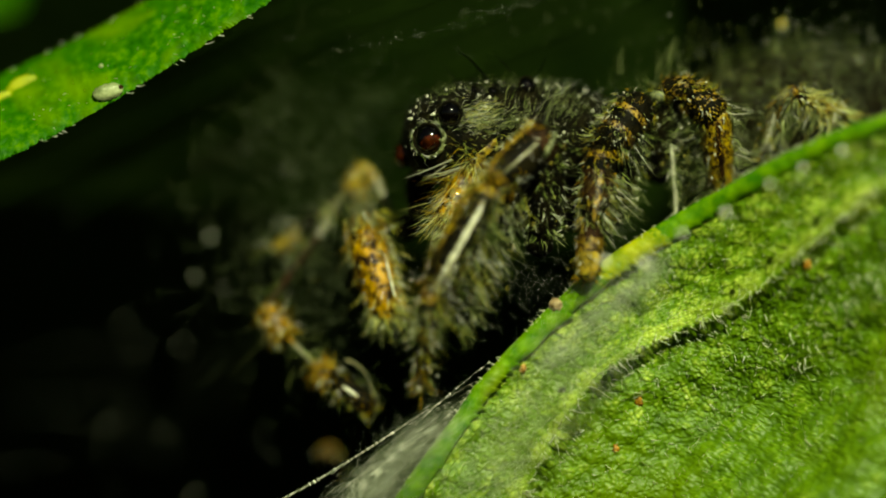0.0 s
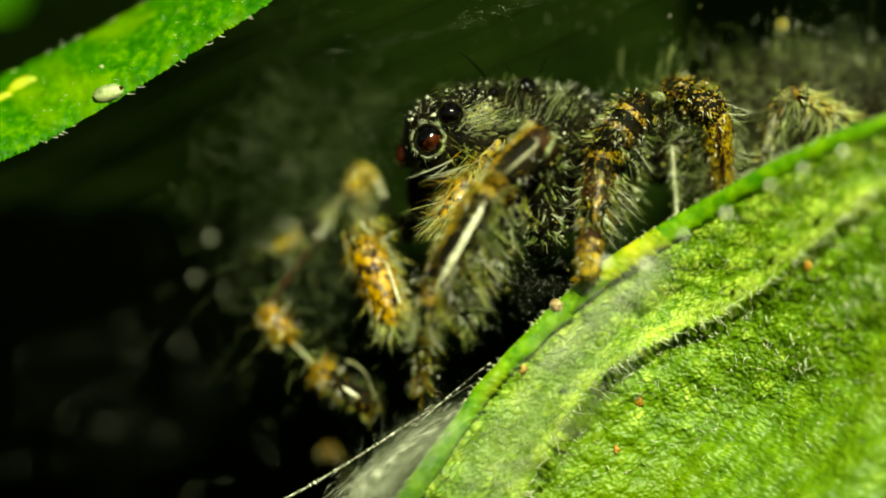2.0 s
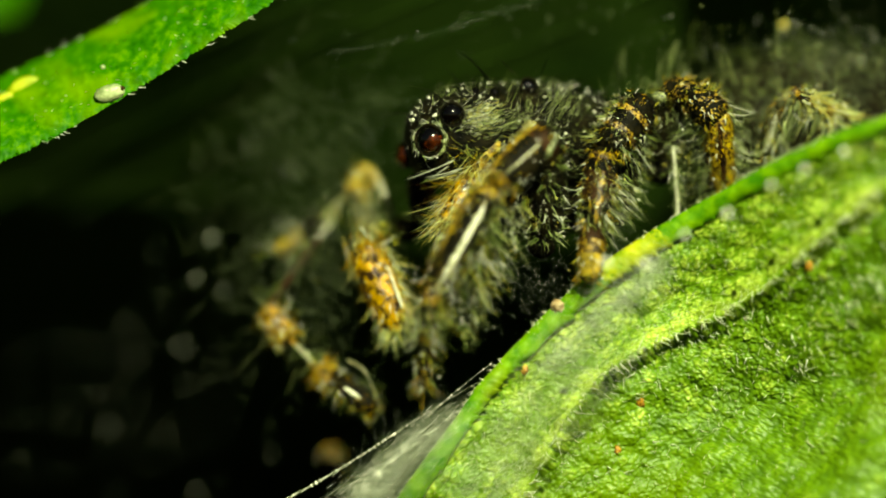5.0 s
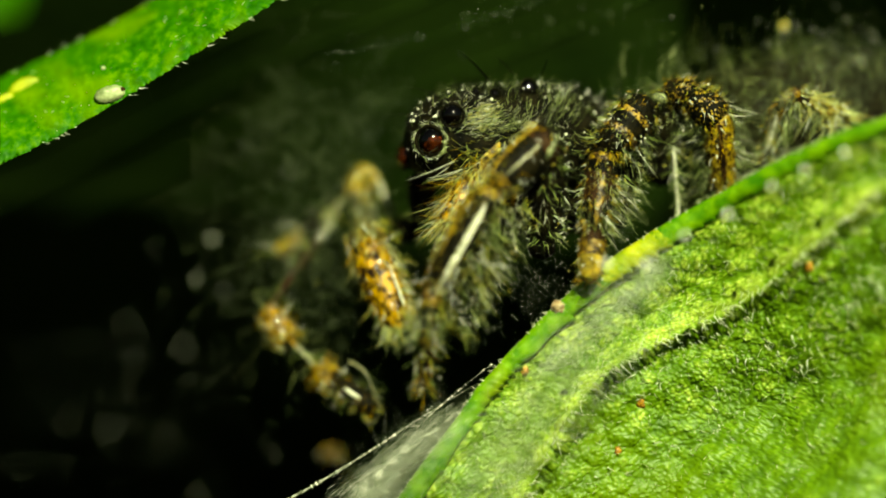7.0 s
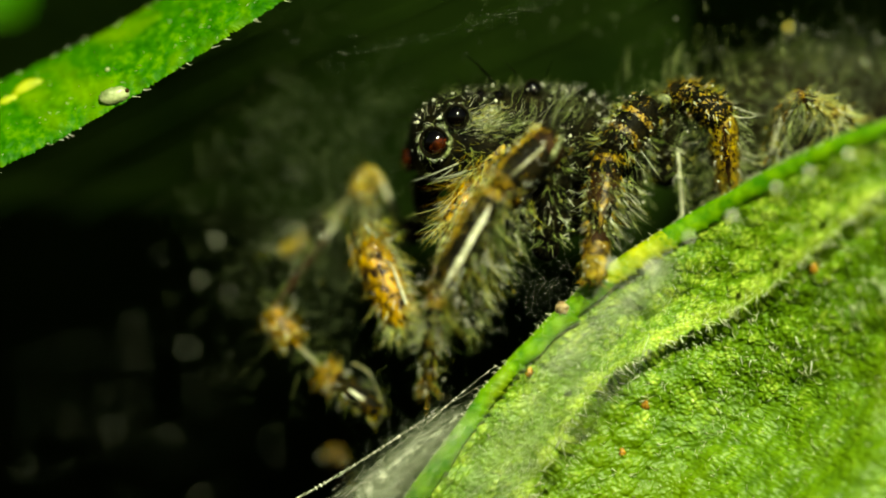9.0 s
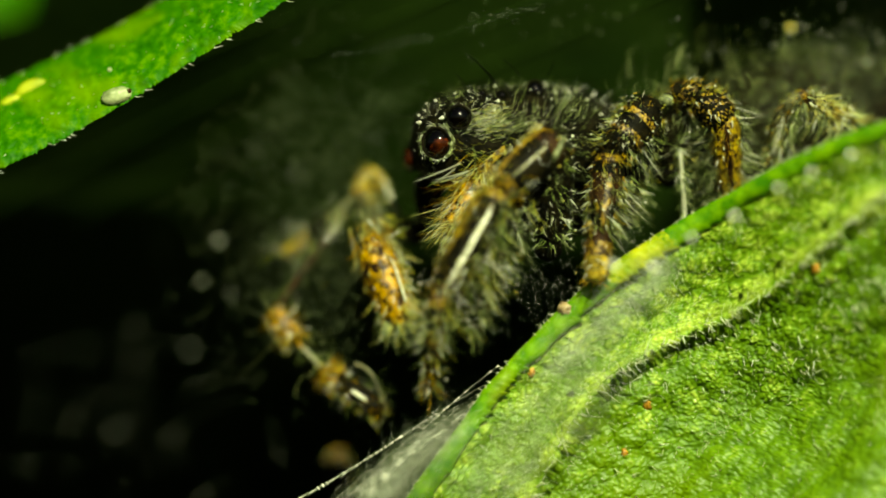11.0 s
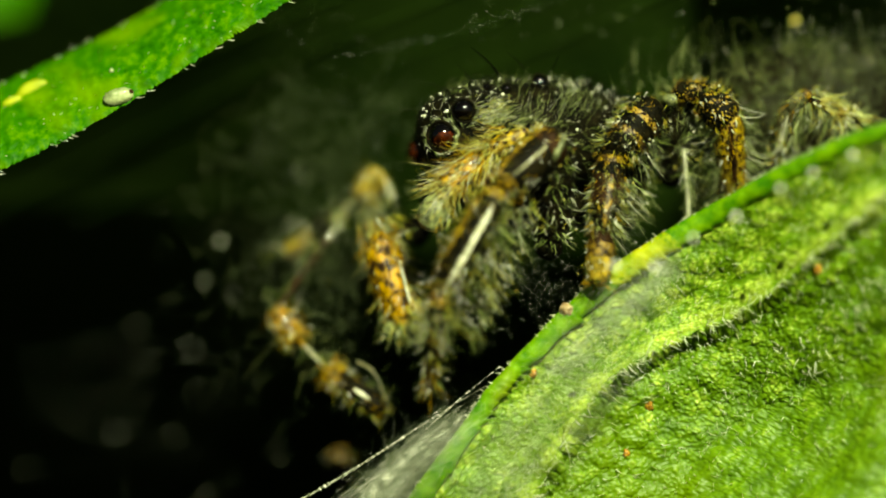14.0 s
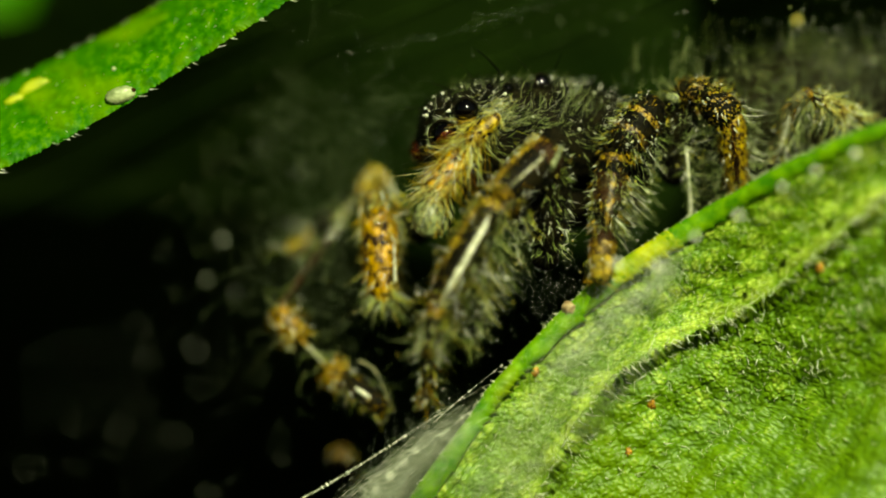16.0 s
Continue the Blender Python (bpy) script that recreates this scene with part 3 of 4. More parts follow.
def leg(parent, name, origin, segs, furs, label=""):
    """One leg: a base with its segments and bristles as parts. segs: name, p0, p1, r0, r1, belly, paint."""
    base = Form().blob(origin, (.13, .13, .13), 0, 10, 14, None, 1, .03)
    L = part(name, base, SKIN, parent, label, origin)
    for nm, p0, p1, r0, r1, belly, paint in segs:
        part(nm, Form().limb(p0, p1, r0, r1, belly, paint), SKIN, L)
    f = Form()
    for nm, p0, p1, r0, r1, belly, paint in segs:
        long = np.linalg.norm(np.asarray(p1) - np.asarray(p0))
        if r0 > .05:
            coat(f, p0, p1, r0 + belly * .7, r1 + belly * .7, int(560 * long), (.03, .09), [3, 3, 3, 0] if nm == "femur" else [1, 3, 3, 3, 4], lean=1.3, spread=.35, rad=.007)
    for p0, p1, r0, r1, kw in furs:
        coat(f, p0, p1, r0, r1, **kw)
        p0, p1 = np.asarray(p0), np.asarray(p1)
        ax, e1, e2 = frame_of(p0, p1)
        # white and yellow beads sprinkled among the bristles as sparkle
        for k in range(int(kw["count"] * .17)):
            th = radians(np.random.uniform(*kw.get("arc", (-180, 180))))
            c = p0 + (p1 - p0) * np.random.rand() + (e1 * math.cos(th) + e2 * math.sin(th)) * (r0 + np.random.rand() * .8 * kw["length"][1])
            f.blob(c, np.ones(3) * (.0018 + .009 * np.random.rand() ** 4), 5 if k % 3 else 6, 5, 6)
    part("bristles", f, FURS, L, kind="stuff")
    return L


def bands(*stops):
    """Paint by position along the segment, with ragged edges on orange and gold."""
    def paint(u, th):
        m = 0
        for upto, k in stops:
            m = k
            if u < upto:
                break
        if m in (2, 6) and random.random() < .42:
            m = random.choice((0, 1, 1))
        return m
    return paint


def spotted(ground, spot, rows, around, share=.6, seed=1):
    """Rows of small spots on a plain ground."""
    rs = np.random.RandomState(seed)
    pick, slip = rs.rand(64, 64) < share, rs.rand(64)

    def paint(u, th):
        i = int(u * rows)
        a = (th / 6.283 + .5) * around + slip[i]
        return spot if pick[i, int(a)] and .15 < u * rows - i < .85 and .12 < a - int(a) < .80 else ground
    return paint


def streaked(paint, u0, u1, middle, half, core, edge):
    """A ragged pale streak along a segment, over another paint."""
    rs = np.random.RandomState(8)
    rag = .75 + .5 * rs.rand(64)

    def both(u, th):
        if u0 < u < u1:
            w = half * math.sin(math.pi * (u - u0) / (u1 - u0)) ** .45 * rag[int(u * 60)]
            d = abs(th - middle)
            if d < w:
                return core if d < w * .72 else edge
        return paint(u, th)
    return both


def build_spider():
    S = thing("jumping_spider", g(930, 420, .6), "small brown and grey hairy jumping spider crouching among leaves", "spider")
    # head and thorax
    c = g(905, 246, .50)
    f = Form().blob(c, (.98, .56, .47), 0, 30, 44, BODY, .72, .006)
    part("carapace", f, SKIN, S, "black carapace with pale scales")
    # belly side, in deep shade
    part("sternum", Form().blob(g(930, 350, .75), (.75, .42, .34), 0, 16, 22, BODY, .85, .01), SKIN, S, "dark underside")
    hf = Form()
    rs = np.random
    n = 3200
    a, t = rs.uniform(-.3, 1.5, n), rs.uniform(0, 6.283, n)
    pw = lambda x: np.sign(x) * np.abs(x) ** .72
    nx, ny, nz = pw(np.cos(a)) * pw(np.cos(t)), pw(np.cos(a)) * pw(np.sin(t)), pw(np.sin(a))
    loc = np.stack((nx * .98, ny * .56, nz * .47), -1)
    nor = unit(np.stack((np.cos(a) * np.cos(t) / .98, np.cos(a) * np.sin(t) / .56, np.sin(a) / .47), -1))
    root, nor = loc @ BODY.T + c, nor @ BODY.T
    low = root[:, 2] < c[2] + .25
    kind = np.where(rs.rand(n) < .012, 5, np.where(rs.rand(n) < np.where(low, .84, .975), 3, np.where(rs.rand(n) < .3, 2, 0)))
    hf.fur(root, nor * .55 - FRONT * .8 + rs.randn(n, 3) * .3 + UP * .1, rs.uniform(.07, .2, n), .0022, rs.randn(n, 3) * .15 - UP * .1, kind)
    # long dark bristles on the head
    for a_, b_, da, db, ln in ((862, 140, -45, -62, .42), (770, 165, -40, -20, .3), (812, 150, -25, -40, .3), (905, 128, -30, -40, .3), (735, 200, -60, -8, .3), (955, 128, 20, -45, .22)):
        hf.fur(g(a_, b_, .2)[None], np.array([(da, -20, -db)]), ln, .014 if ln > .4 else .007, (-.1, 0, -.15), 3, 4)
    # pale tuft behind the side eye and yellow brow below
    m = 60000
    a, t = rs.uniform(-.6, 1.4, m), rs.uniform(0, 6.283, m)
    loc = np.stack((pw(np.cos(a)) * pw(np.cos(t)) * .98, pw(np.cos(a)) * pw(np.sin(t)) * .56, pw(np.sin(a)) * .47), -1) @ BODY.T + c
    nrm = unit(np.stack((np.cos(a) * np.cos(t) / .98, np.cos(a) * np.sin(t) / .56, np.sin(a) / .47), -1)) @ BODY.T

    def tuft(x, y, sx, sy, count, length, way, mats, rad=.0018):
        q = g(x, y, 0)
        w = np.exp(-((loc[:, 0] - q[0]) / (sx * .005)) ** 2 - ((loc[:, 2] - q[2]) / (sy * .005)) ** 2) * (nrm[:, 1] < 0)
        k = rs.choice(m, count, p=w / w.sum())
        hf.fur(loc[k], nrm[k] * .45 + np.array(way) + rs.randn(count, 3) * .28, rs.uniform(*length, count), rad * rs.uniform(.6, 1.2, count), None, np.where(rs.rand(count) < .03, 5, rs.choice(mats, count)))
    tuft(850, 208, 26, 18, 520, (.04, .11), (.8, -.1, .1), [2, 2, 6, 0, 5], .0019)
    tuft(890, 222, 44, 18, 300, (.07, .18), (.7, -.1, .3), [2, 2, 0, 3], .0016)
    tuft(840, 258, 60, 26, 190, (.06, .16), (.6, -.1, -.25), [0, 3, 3, 2, 1], .0016)
    tuft(965, 200, 50, 20, 260, (.09, .22), (.25, -.1, .7), [2, 2, 0, 3, 3], .0015)
    tuft(1000, 245, 50, 45, 190, (.06, .16), (.3, -.1, -.4), [0, 3, 3, 3, 2], .0016)
    tuft(780, 158, 50, 12, 120, (.06, .16), (-.6, -.1, .3), [3, 3, 2, 0], .0016)
    tuft(920, 150, 90, 16, 220, (.04, .14), (.3, 0, .6), [3, 3, 3, 2, 0], .0016)
    tuft(990, 200, 60, 40, 130, (.02, .06), (0, -.3, 0), [2, 5, 0, 3, 3], .0020)
    # white beads added where the head would show specular glints
    gl = Form()
    w = np.exp(-((loc[:, 2] - g(0, 185, 0)[2]) / .34) ** 2) * (nrm[:, 1] < -.12)
    for k in rs.choice(m, 230, p=w / w.sum()):
        gl.blob(loc[k] + nrm[k] * .05, np.array((1, 1, 1)) * (.0020 + .013 * rs.rand() ** 6), 0, 6, 8)
    part("head_glints", gl, [GLINT], S, "tiny white beads for specular glints on the head", kind="stuff")
    n = 64
    rr = g(790, 285, -.02) + rs.randn(n, 3) * np.array((.20, .06, .09))
    hf.fur(rr, np.array((-.75, -.45, -.3)) + rs.randn(n, 3) * .3, rs.uniform(.08, .22, n), .0018, rs.randn(n, 3) * .3, rs.choice([0, 2, 3, 3], n))
    part("fur", hf, FURS, S, "grey and pale scales and dark bristles", kind="stuff")
    # eyes
    main = eye(S, "main_eye", g(761, 246, -.10), .132, FRONT * .62 + SIDE * .7, "large dark main eye with a reddish brown depth", .19, (.34, -.84, -.42))
    eye(S, "main_eye", g(722, 272, .42), .125, FRONT, "large main eye on the far side", 0, (-.86, -.45, -.2))
    eye(S, "side_eye", g(797, 201, -.17), .105, FRONT * .3 + SIDE * .93, "round black side eye", .05)
    eye(S, "small_eye", g(872, 164, .06), .05, SIDE + UP * .6, "tiny black eye")
    eye(S, "small_eye", g(838, 160, .06), .035, SIDE + UP * .6, "tiny black eye")
    eye(S, "rear_eye", g(931, 154, .22), .085, SIDE + UP * .5 - FRONT * .2, "small black rear eye")
    # jaws
    jaw = part("jaw", Form().limb(g(740, 318, .12), g(738, 452, .06), .075, .06, .03, bands((1, 0)), 26, 30), [GREEN_JAW], S, "metallic green jaw", g(756, 330, .12))
    far_jaw = Form().limb(g(744, 300, .55), g(742, 392, .50), .12, .07, .03, bands((1, 0)), 20, 22)
    coat(far_jaw, g(744, 300, .55), g(742, 392, .50), .12, .08, 170, (.06, .2), [0, 0, 1], lean=.6, spread=.5, rad=.004)
    far_jaw.m = [min(k, 1) if k != 3 else 0 for k in far_jaw.m]
    part("jaw", far_jaw, [BLACK, H_GREY], S, "dark hairy far jaw")
    # stout white bristle before the face
    wf = Form()
    for a_, b_, da, db, ln in ((800, 282, -100, 48, .56), (815, 296, -100, 34, .4), (808, 300, -70, 30, .3), (790, 292, -60, 46, .3)):
        wf.fur(g(a_, b_, -.3)[None], np.array([(da, 4, -db)], float), ln, .0065, (.1, 0, .12), 0, 6)
    part("face_bristle", wf, [SILK], S, "stout white bristle")
    # abdomen, far back and blurred
    ab = g(1450, 225, 2.2)
    part("abdomen", Form().blob(ab, (1.25, .80, .70), 0, 26, 36, BODY, .9, .01), SKIN, S, "dark hairy abdomen")
    af = Form()
    n = 1300
    a, t = rs.uniform(-.2, 1.55, n), rs.uniform(0, 6.283, n)
    nor = np.stack((np.cos(a) * np.cos(t), np.cos(a) * np.sin(t), np.sin(a)), -1)
    root = (nor * np.array((1.22, .78, .68))) @ BODY.T + ab
    af.fur(root, nor @ BODY.T + UP * .35 - FRONT * .2 + rs.randn(n, 3) * .2, rs.uniform(.12, .34, n), .0030, (0, 0, -.15), rs.choice([0, 3, 3, 3], n))
    for x, y, hgt, k in ((1088, 150, .5, 10), (1112, 140, .35, 6), (1172, 130, .62, 14), (1200, 128, .42, 8), (1243, 125, .55, 10), (1282, 122, .5, 10), (1330, 130, .45, 8), (1384, 112, .52, 14),
                         (1400, 105, .5, 10), (1440, 110, .4, 10), (1500, 115, .45, 14), (1545, 110, .5, 14), (1480, 150, .4, 10)):
        rr = g(x, y, .62) + rs.randn(k, 3) * np.array((.05, .14, .08))
        af.fur(rr, UP + np.array((rs.randn() * .12, 0, 0)) + rs.randn(k, 3) * .07, rs.uniform(.3, 1.0, k) * hgt * .8, .0024, rs.randn(k, 3) * .15, rs.choice([2, 2, 0, 3], k))
        for j in range(k // 2):
            af.blob(rr[j] + UP * hgt * rs.uniform(.5, 1.0) + rs.randn(3) * .03, np.ones(3) * rs.uniform(.002, .007), rs.choice([0, 2, 5]), 6, 8)
    n = 90
    rr = g(1215, 165, .3) + rs.randn(n, 3) * np.array((.34, .15, .05))
    af.fur(rr, UP + rs.randn(n, 3) * .3, rs.uniform(.08, .24, n), .0018, rs.randn(n, 3) * .1, rs.choice([0, 2, 3], n))
    n = 900
    rr = g(1330, 215, .7) + rs.randn(n, 3) * np.array((.42, .16, .28))
    af.fur(rr, rs.randn(n, 3) + UP * .5, rs.uniform(.06, .22, n), .0022, rs.randn(n, 3) * .3, rs.choice([0, 2, 2, 3], n))
    af.blob(g(1384, 42, 1.2), (.03, .03, .035), 6, 8, 10)
    part("fur", af, FURS, S, "long pale hairs standing on the back", kind="stuff")

    legs = {}
    # near front leg
    k0, k1, k2, k3, k4, k5 = g(955, 430, .0), g(962, 232, -.44), g(866, 332, -.66), g(762, 522, -.74), g(748, 612, -.66), g(744, 690, -.55)
    G = lambda n, l, **k: dict(count=n, length=l, mats=[3, 3, 3, 3, 0, 0, 2, 2, 1], **k)
    legs["front"] = leg(S, "leg", k0, [
        ("femur", k0, g(968, 240, -.36), .15, .17, .03, bands((1.01, 0))),
        # the patella's middle streak is its highlight, painted in a paler colour
        ("patella", g(978, 232, -.42), k2, .17, .14, .04, streaked(streaked(bands((.1, 0), (.3, 1), (.84, 0), (1.01, 2)), .1, .95, -1.05, .17, 6, 2), .30, .85, -.10, .10, 4, 1)),
        ("tibia", g(872, 326, -.65), k3, .14, .115, .04, streaked(streaked(bands((.10, 6), (.9, 0), (1.01, 2)), .0, .7, -1.1, .2, 6, 2), .14, .97, .02, .17, 3, 4)),
        ("metatarsus", g(762, 512, -.73), k4, .10, .075, .01, bands((.25, 2), (.8, 0), (1.01, 2))),
        ("tarsus", k4, k5, .055, .05, .01, bands((.7, 0), (1.01, 2)))], [
        (k0, k1, .15, .17, dict(count=520, length=(.06, .16), mats=[3, 3, 3, 0, 0, 2], arc=(-120, 120), lean=-.5, rad=.006)),
        (k1, k2, .15, .12, dict(count=150, length=(.05, .12), mats=[3, 3, 1, 0], arc=(50, 150), lean=.8, rad=.007)),
        (k1, k2, .15, .12, dict(count=300, length=(.03, .08), mats=[1, 1, 4, 6], arc=(-95, -45), lean=1.0)),
        (k1, k2, .16, .13, dict(count=160, length=(.03, .07), mats=[3, 3, 3, 1, 4], arc=(-60, 70), lean=1.2)),
        (g(905, 330, -.46), g(800, 545, -.58), .17, .17, dict(count=420, length=(.08, .24), mats=[2, 0, 1, 3, 3, 3, 3], arc=(15, 150), lean=.55, rad=.006)),
        (k2, k3, .12, .10, dict(count=420, length=(.06, .2), mats=[1, 1, 6, 4, 0, 3, 3], arc=(-165, -60), lean=.5, rad=.006, spread=.5, span=(.0, .75))),
        (k2, k3, .13, .11, dict(count=480, length=(.12, .38), mats=[2, 0, 0, 1, 3, 3, 3, 3], arc=(18, 165), lean=.5, rad=.008, spread=.5)),
        (k2, k3, .12, .10, dict(count=190, length=(.03, .09), mats=[2, 0, 3, 3, 1, 6], arc=(-40, 40), lean=1.1)),
        (k2, k3, .13, .11, dict(count=420, length=(.04, .10), mats=[1, 3, 0, 3, 2, 3], arc=(25, 120), lean=.8, rad=.009)),
        (k3, k4, .10, .08, dict(count=330, length=(.08, .26), mats=[2, 0, 1, 3, 3], arc=(-170, 170), lean=.6, rad=.006, spread=.5)),
        (g(868, 420, -.52), g(800, 590, -.58), .12, .10, dict(count=420, length=(.08, .28), mats=[2, 1, 0, 3, 3, 3], arc=(-30, 160), lean=.5, rad=.006, spread=.6)),
        (k4, k5, .06, .05, G(60, (.06, .16), lean=.5, rad=.006, spread=.5)),
        (k4, k5, .05, .04, dict(count=120, length=(.06, .16), mats=[4, 3, 3, 0], span=(.7, 1), lean=.9))], "near front leg with a pale stripe")
    # flat pale spur where the femur meets the knee
    part("knee_spur", Form().limb(g(988, 228, -.56), g(962, 280, -.64), .012, .05, .02, bands((1, 0)), 12, 12, .08, .6), [SOCKET], legs["front"], "pale pointed spur")
    # second leg
    m0, m1, m2, m3, m4 = g(1080, 380, .5), g(1120, 182, .08), g(1062, 300, -.18), g(1046, 410, -.36), g(1038, 500, -.46)
    legs["second"] = leg(S, "leg", m0, [
        ("femur", m0, m1, .14, .15, .03, bands((1.01, 0))),
        ("patella", g(1145, 172, .08), g(1064, 268, -.16), .15, .15, .04, bands((.34, 0), (.42, 2), (.62, 0), (.72, 2), (1.01, 0))),
        ("tibia", g(1066, 258, -.15), m3, .13, .10, .03, streaked(bands((.08, 0), (.17, 6), (.32, 0), (.66, 1), (1.01, 0)), .34, .95, .1, .30, 2, 1)),
        ("metatarsus", g(1048, 398, -.36), g(1038, 500, -.46), .10, .075, .03, bands((.25, 1), (.5, 2), (.9, 5), (1.01, 2)))], [
        (m0, m1, .14, .15, G(500, (.10, .2), lean=-.4)),
        (m1, g(1066, 262, -.15), .14, .13, G(420, (.06, .16), lean=.5)),
        (m1, g(1066, 268, -.16), .17, .17, dict(count=300, length=(.05, .12), mats=[3, 3, 0, 1, 2], arc=(-100, 100), lean=1.0, rad=.008)),
        (m2, m3, .14, .12, dict(count=260, length=(.05, .12), mats=[3, 0, 1, 4, 2], arc=(-100, 100), lean=1.0, rad=.008)),
        (m1, m2, .14, .12, dict(count=160, length=(.04, .1), mats=[1, 4, 3], arc=(-90, 40), lean=.7)),
        (m1, m3, .14, .12, dict(count=240, length=(.12, .34), mats=[2, 0, 3, 3], arc=(50, 170), lean=.4, rad=.005)),
        (m2, m3, .12, .10, G(420, (.08, .2), arc=(0, 170), lean=.5)),
        (m2, m3, .12, .09, G(160, (.05, .13), arc=(-150, -20), lean=.5)),
        (m3, m4, .09, .08, dict(count=160, length=(.05, .12), mats=[4, 0, 3], lean=.5))], "orange and black banded leg")
    # third leg
    t0, t1, t2, t3 = g(1165, 300, .5), g(1180, 152, .25), g(1262, 180, .04), g(1278, 345, .38)
    legs["third"] = leg(S, "leg", t0, [
        ("femur", t0, t1, .13, .13, .03, bands((1.01, 0))),
        ("trochanter", g(1168, 160, .2), g(1232, 160, .08), .10, .11, .02, spotted(0, 6, 18, 34, .34, 3)),
        ("patella", g(1218, 166, .1), g(1276, 212, .0), .12, .14, .03, spotted(0, 6, 16, 40, .30, 4)),
        ("tibia", g(1266, 190, .0), t3, .125, .10, .02, streaked(spotted(6, 1, 26, 22, .45, 5), .05, 1.0, .0, .30, 1, 2))], [
        (t0, t1, .13, .13, G(420, (.08, .2), lean=.4)),
        (t1, t3, .13, .12, G(300, (.18, .36), arc=(-170, 170), lean=.2, rad=.004)),
        (t1, t2, .11, .12, dict(count=320, length=(.04, .12), mats=[1, 4, 3, 0], lean=.3)),
        (t2, t3, .12, .10, dict(count=190, length=(.16, .32), mats=[2, 2, 0, 3], arc=(40, 150), lean=.5, rad=.006)),
        (t2, t3, .12, .10, dict(count=190, length=(.16, .32), mats=[2, 2, 0, 3], arc=(-150, -40), lean=.5, rad=.006)),
        (t2, t3, .12, .10, dict(count=120, length=(.04, .09), mats=[1, 4], arc=(-40, 40), lean=.9))], "orange spotted hairy leg")
    part("knee_cap", Form().limb(g(1152, 166, .12), g(1176, 174, .08), .03, .04, .01, bands((1, 0))), [SOCKET], legs["third"], "pale glossy knee cap")
    shin = Form()
    coat(shin, g(1188, 255, .2), g(1198, 385, .34), .015, .013, 130, (.05, .16), [2, 2, 0], lean=.5, rad=.006)
    part("shin_bristles", shin, FURS, legs["third"], "pale bristles of the shin", kind="stuff")
    part("pale_shin", Form().limb(g(1188, 255, .2), g(1198, 385, .34), .013, .011, .002, bands((1, 0)), 14, 10), [PALE], legs["third"], "thin white shiny shin")
    # fourth leg
    q0, q1, q2, q3 = g(1450, 300, .9), g(1480, 205, .35), g(1405, 165, .1), g(1352, 275, .38)
    legs["fourth"] = leg(S, "leg", q0, [
        ("femur", q0, q1, .12, .12, .02, bands((1.01, 0))),
        ("patella", g(1500, 212, .38), q2, .06, .07, .01, bands((.3, 0), (.8, 2), (1.01, 1))),
        ("tibia", g(1412, 156, .1), g(1370, 190, .15), .06, .05, .01, bands((.2, 2), (1.01, 4))),
        ("metatarsus", g(1374, 184, .15), q3, .055, .042, .008, streaked(bands((1.01, 4)), .1, .9, .0, .5, 3, 4))], [
        (q1, q2, .09, .09, dict(count=160, length=(.05, .14), mats=[1, 2, 6, 2, 3], arc=(-170, 170), lean=-.4)),
        (q1, q2, .07, .07, dict(count=90, length=(.12, .28), mats=[2, 6, 2, 0, 3], arc=(20, 140), lean=.1, rad=.007, sag=(-.1, 0, -.4))),
        (q2, q3, .07, .06, dict(count=260, length=(.06, .16), mats=[2, 2, 0], lean=1.4, rad=.007)),
        (g(1500, 212, .38), q2, .06, .06, dict(count=240, length=(.08, .2), mats=[6, 2, 2], arc=(-110, 110), lean=-1.3, rad=.008)),
        (q2, q3, .06, .05, dict(count=200, length=(.06, .2), mats=[2, 0, 3], arc=(40, 170), lean=.6)),
        (q2, q3, .06, .05, dict(count=120, length=(.05, .14), mats=[2, 0, 3], arc=(-170, -60), lean=.6))], "pale furred hind leg")
    # far front leg, out of focus
    f0, f1, f2, f3, f4 = g(720, 400, 0.8), g(690, 400, 1.0), g(636, 300, .85), g(548, 402, 1.1), g(470, 545, .75)
    legs["far_front"] = leg(S, "leg", f0, [
        ("femur", g(660, 304, 1.1), g(698, 398, 1.05), .032, .024, .003, streaked(bands((.1, 5), (1.01, 4)), .05, .8, .0, .7, 3, 4)),
        ("patella", g(652, 292, 1.1), g(622, 345, 1.1), .075, .10, .02, bands((1.01, 5))),
        ("tibia", g(634, 325, 1.1), g(646, 430, 1.1), .07, .06, .02, bands((.25, 5), (1.01, 4))),
        ("shank", g(616, 338, 1.1), f3, .028, .024, .0, bands((.75, 4), (.9, 3), (1.01, 2)))], [
        (f1, f2, .04, .05, G(160, (.06, .14), lean=.4)),
        (g(652, 292, 1.1), g(622, 345, 1.1), .08, .10, dict(count=220, length=(.06, .14), mats=[1, 1, 0, 3, 4], lean=.3)),
        (g(638, 330, 1.1), g(650, 430, 1.1), .08, .09, dict(count=380, length=(.06, .18), mats=[2, 0, 0, 3, 2], lean=.6)),
        (g(600, 335, .85), f3, .04, .04, G(140, (.06, .2), lean=.4))], "far front leg, pale and orange")
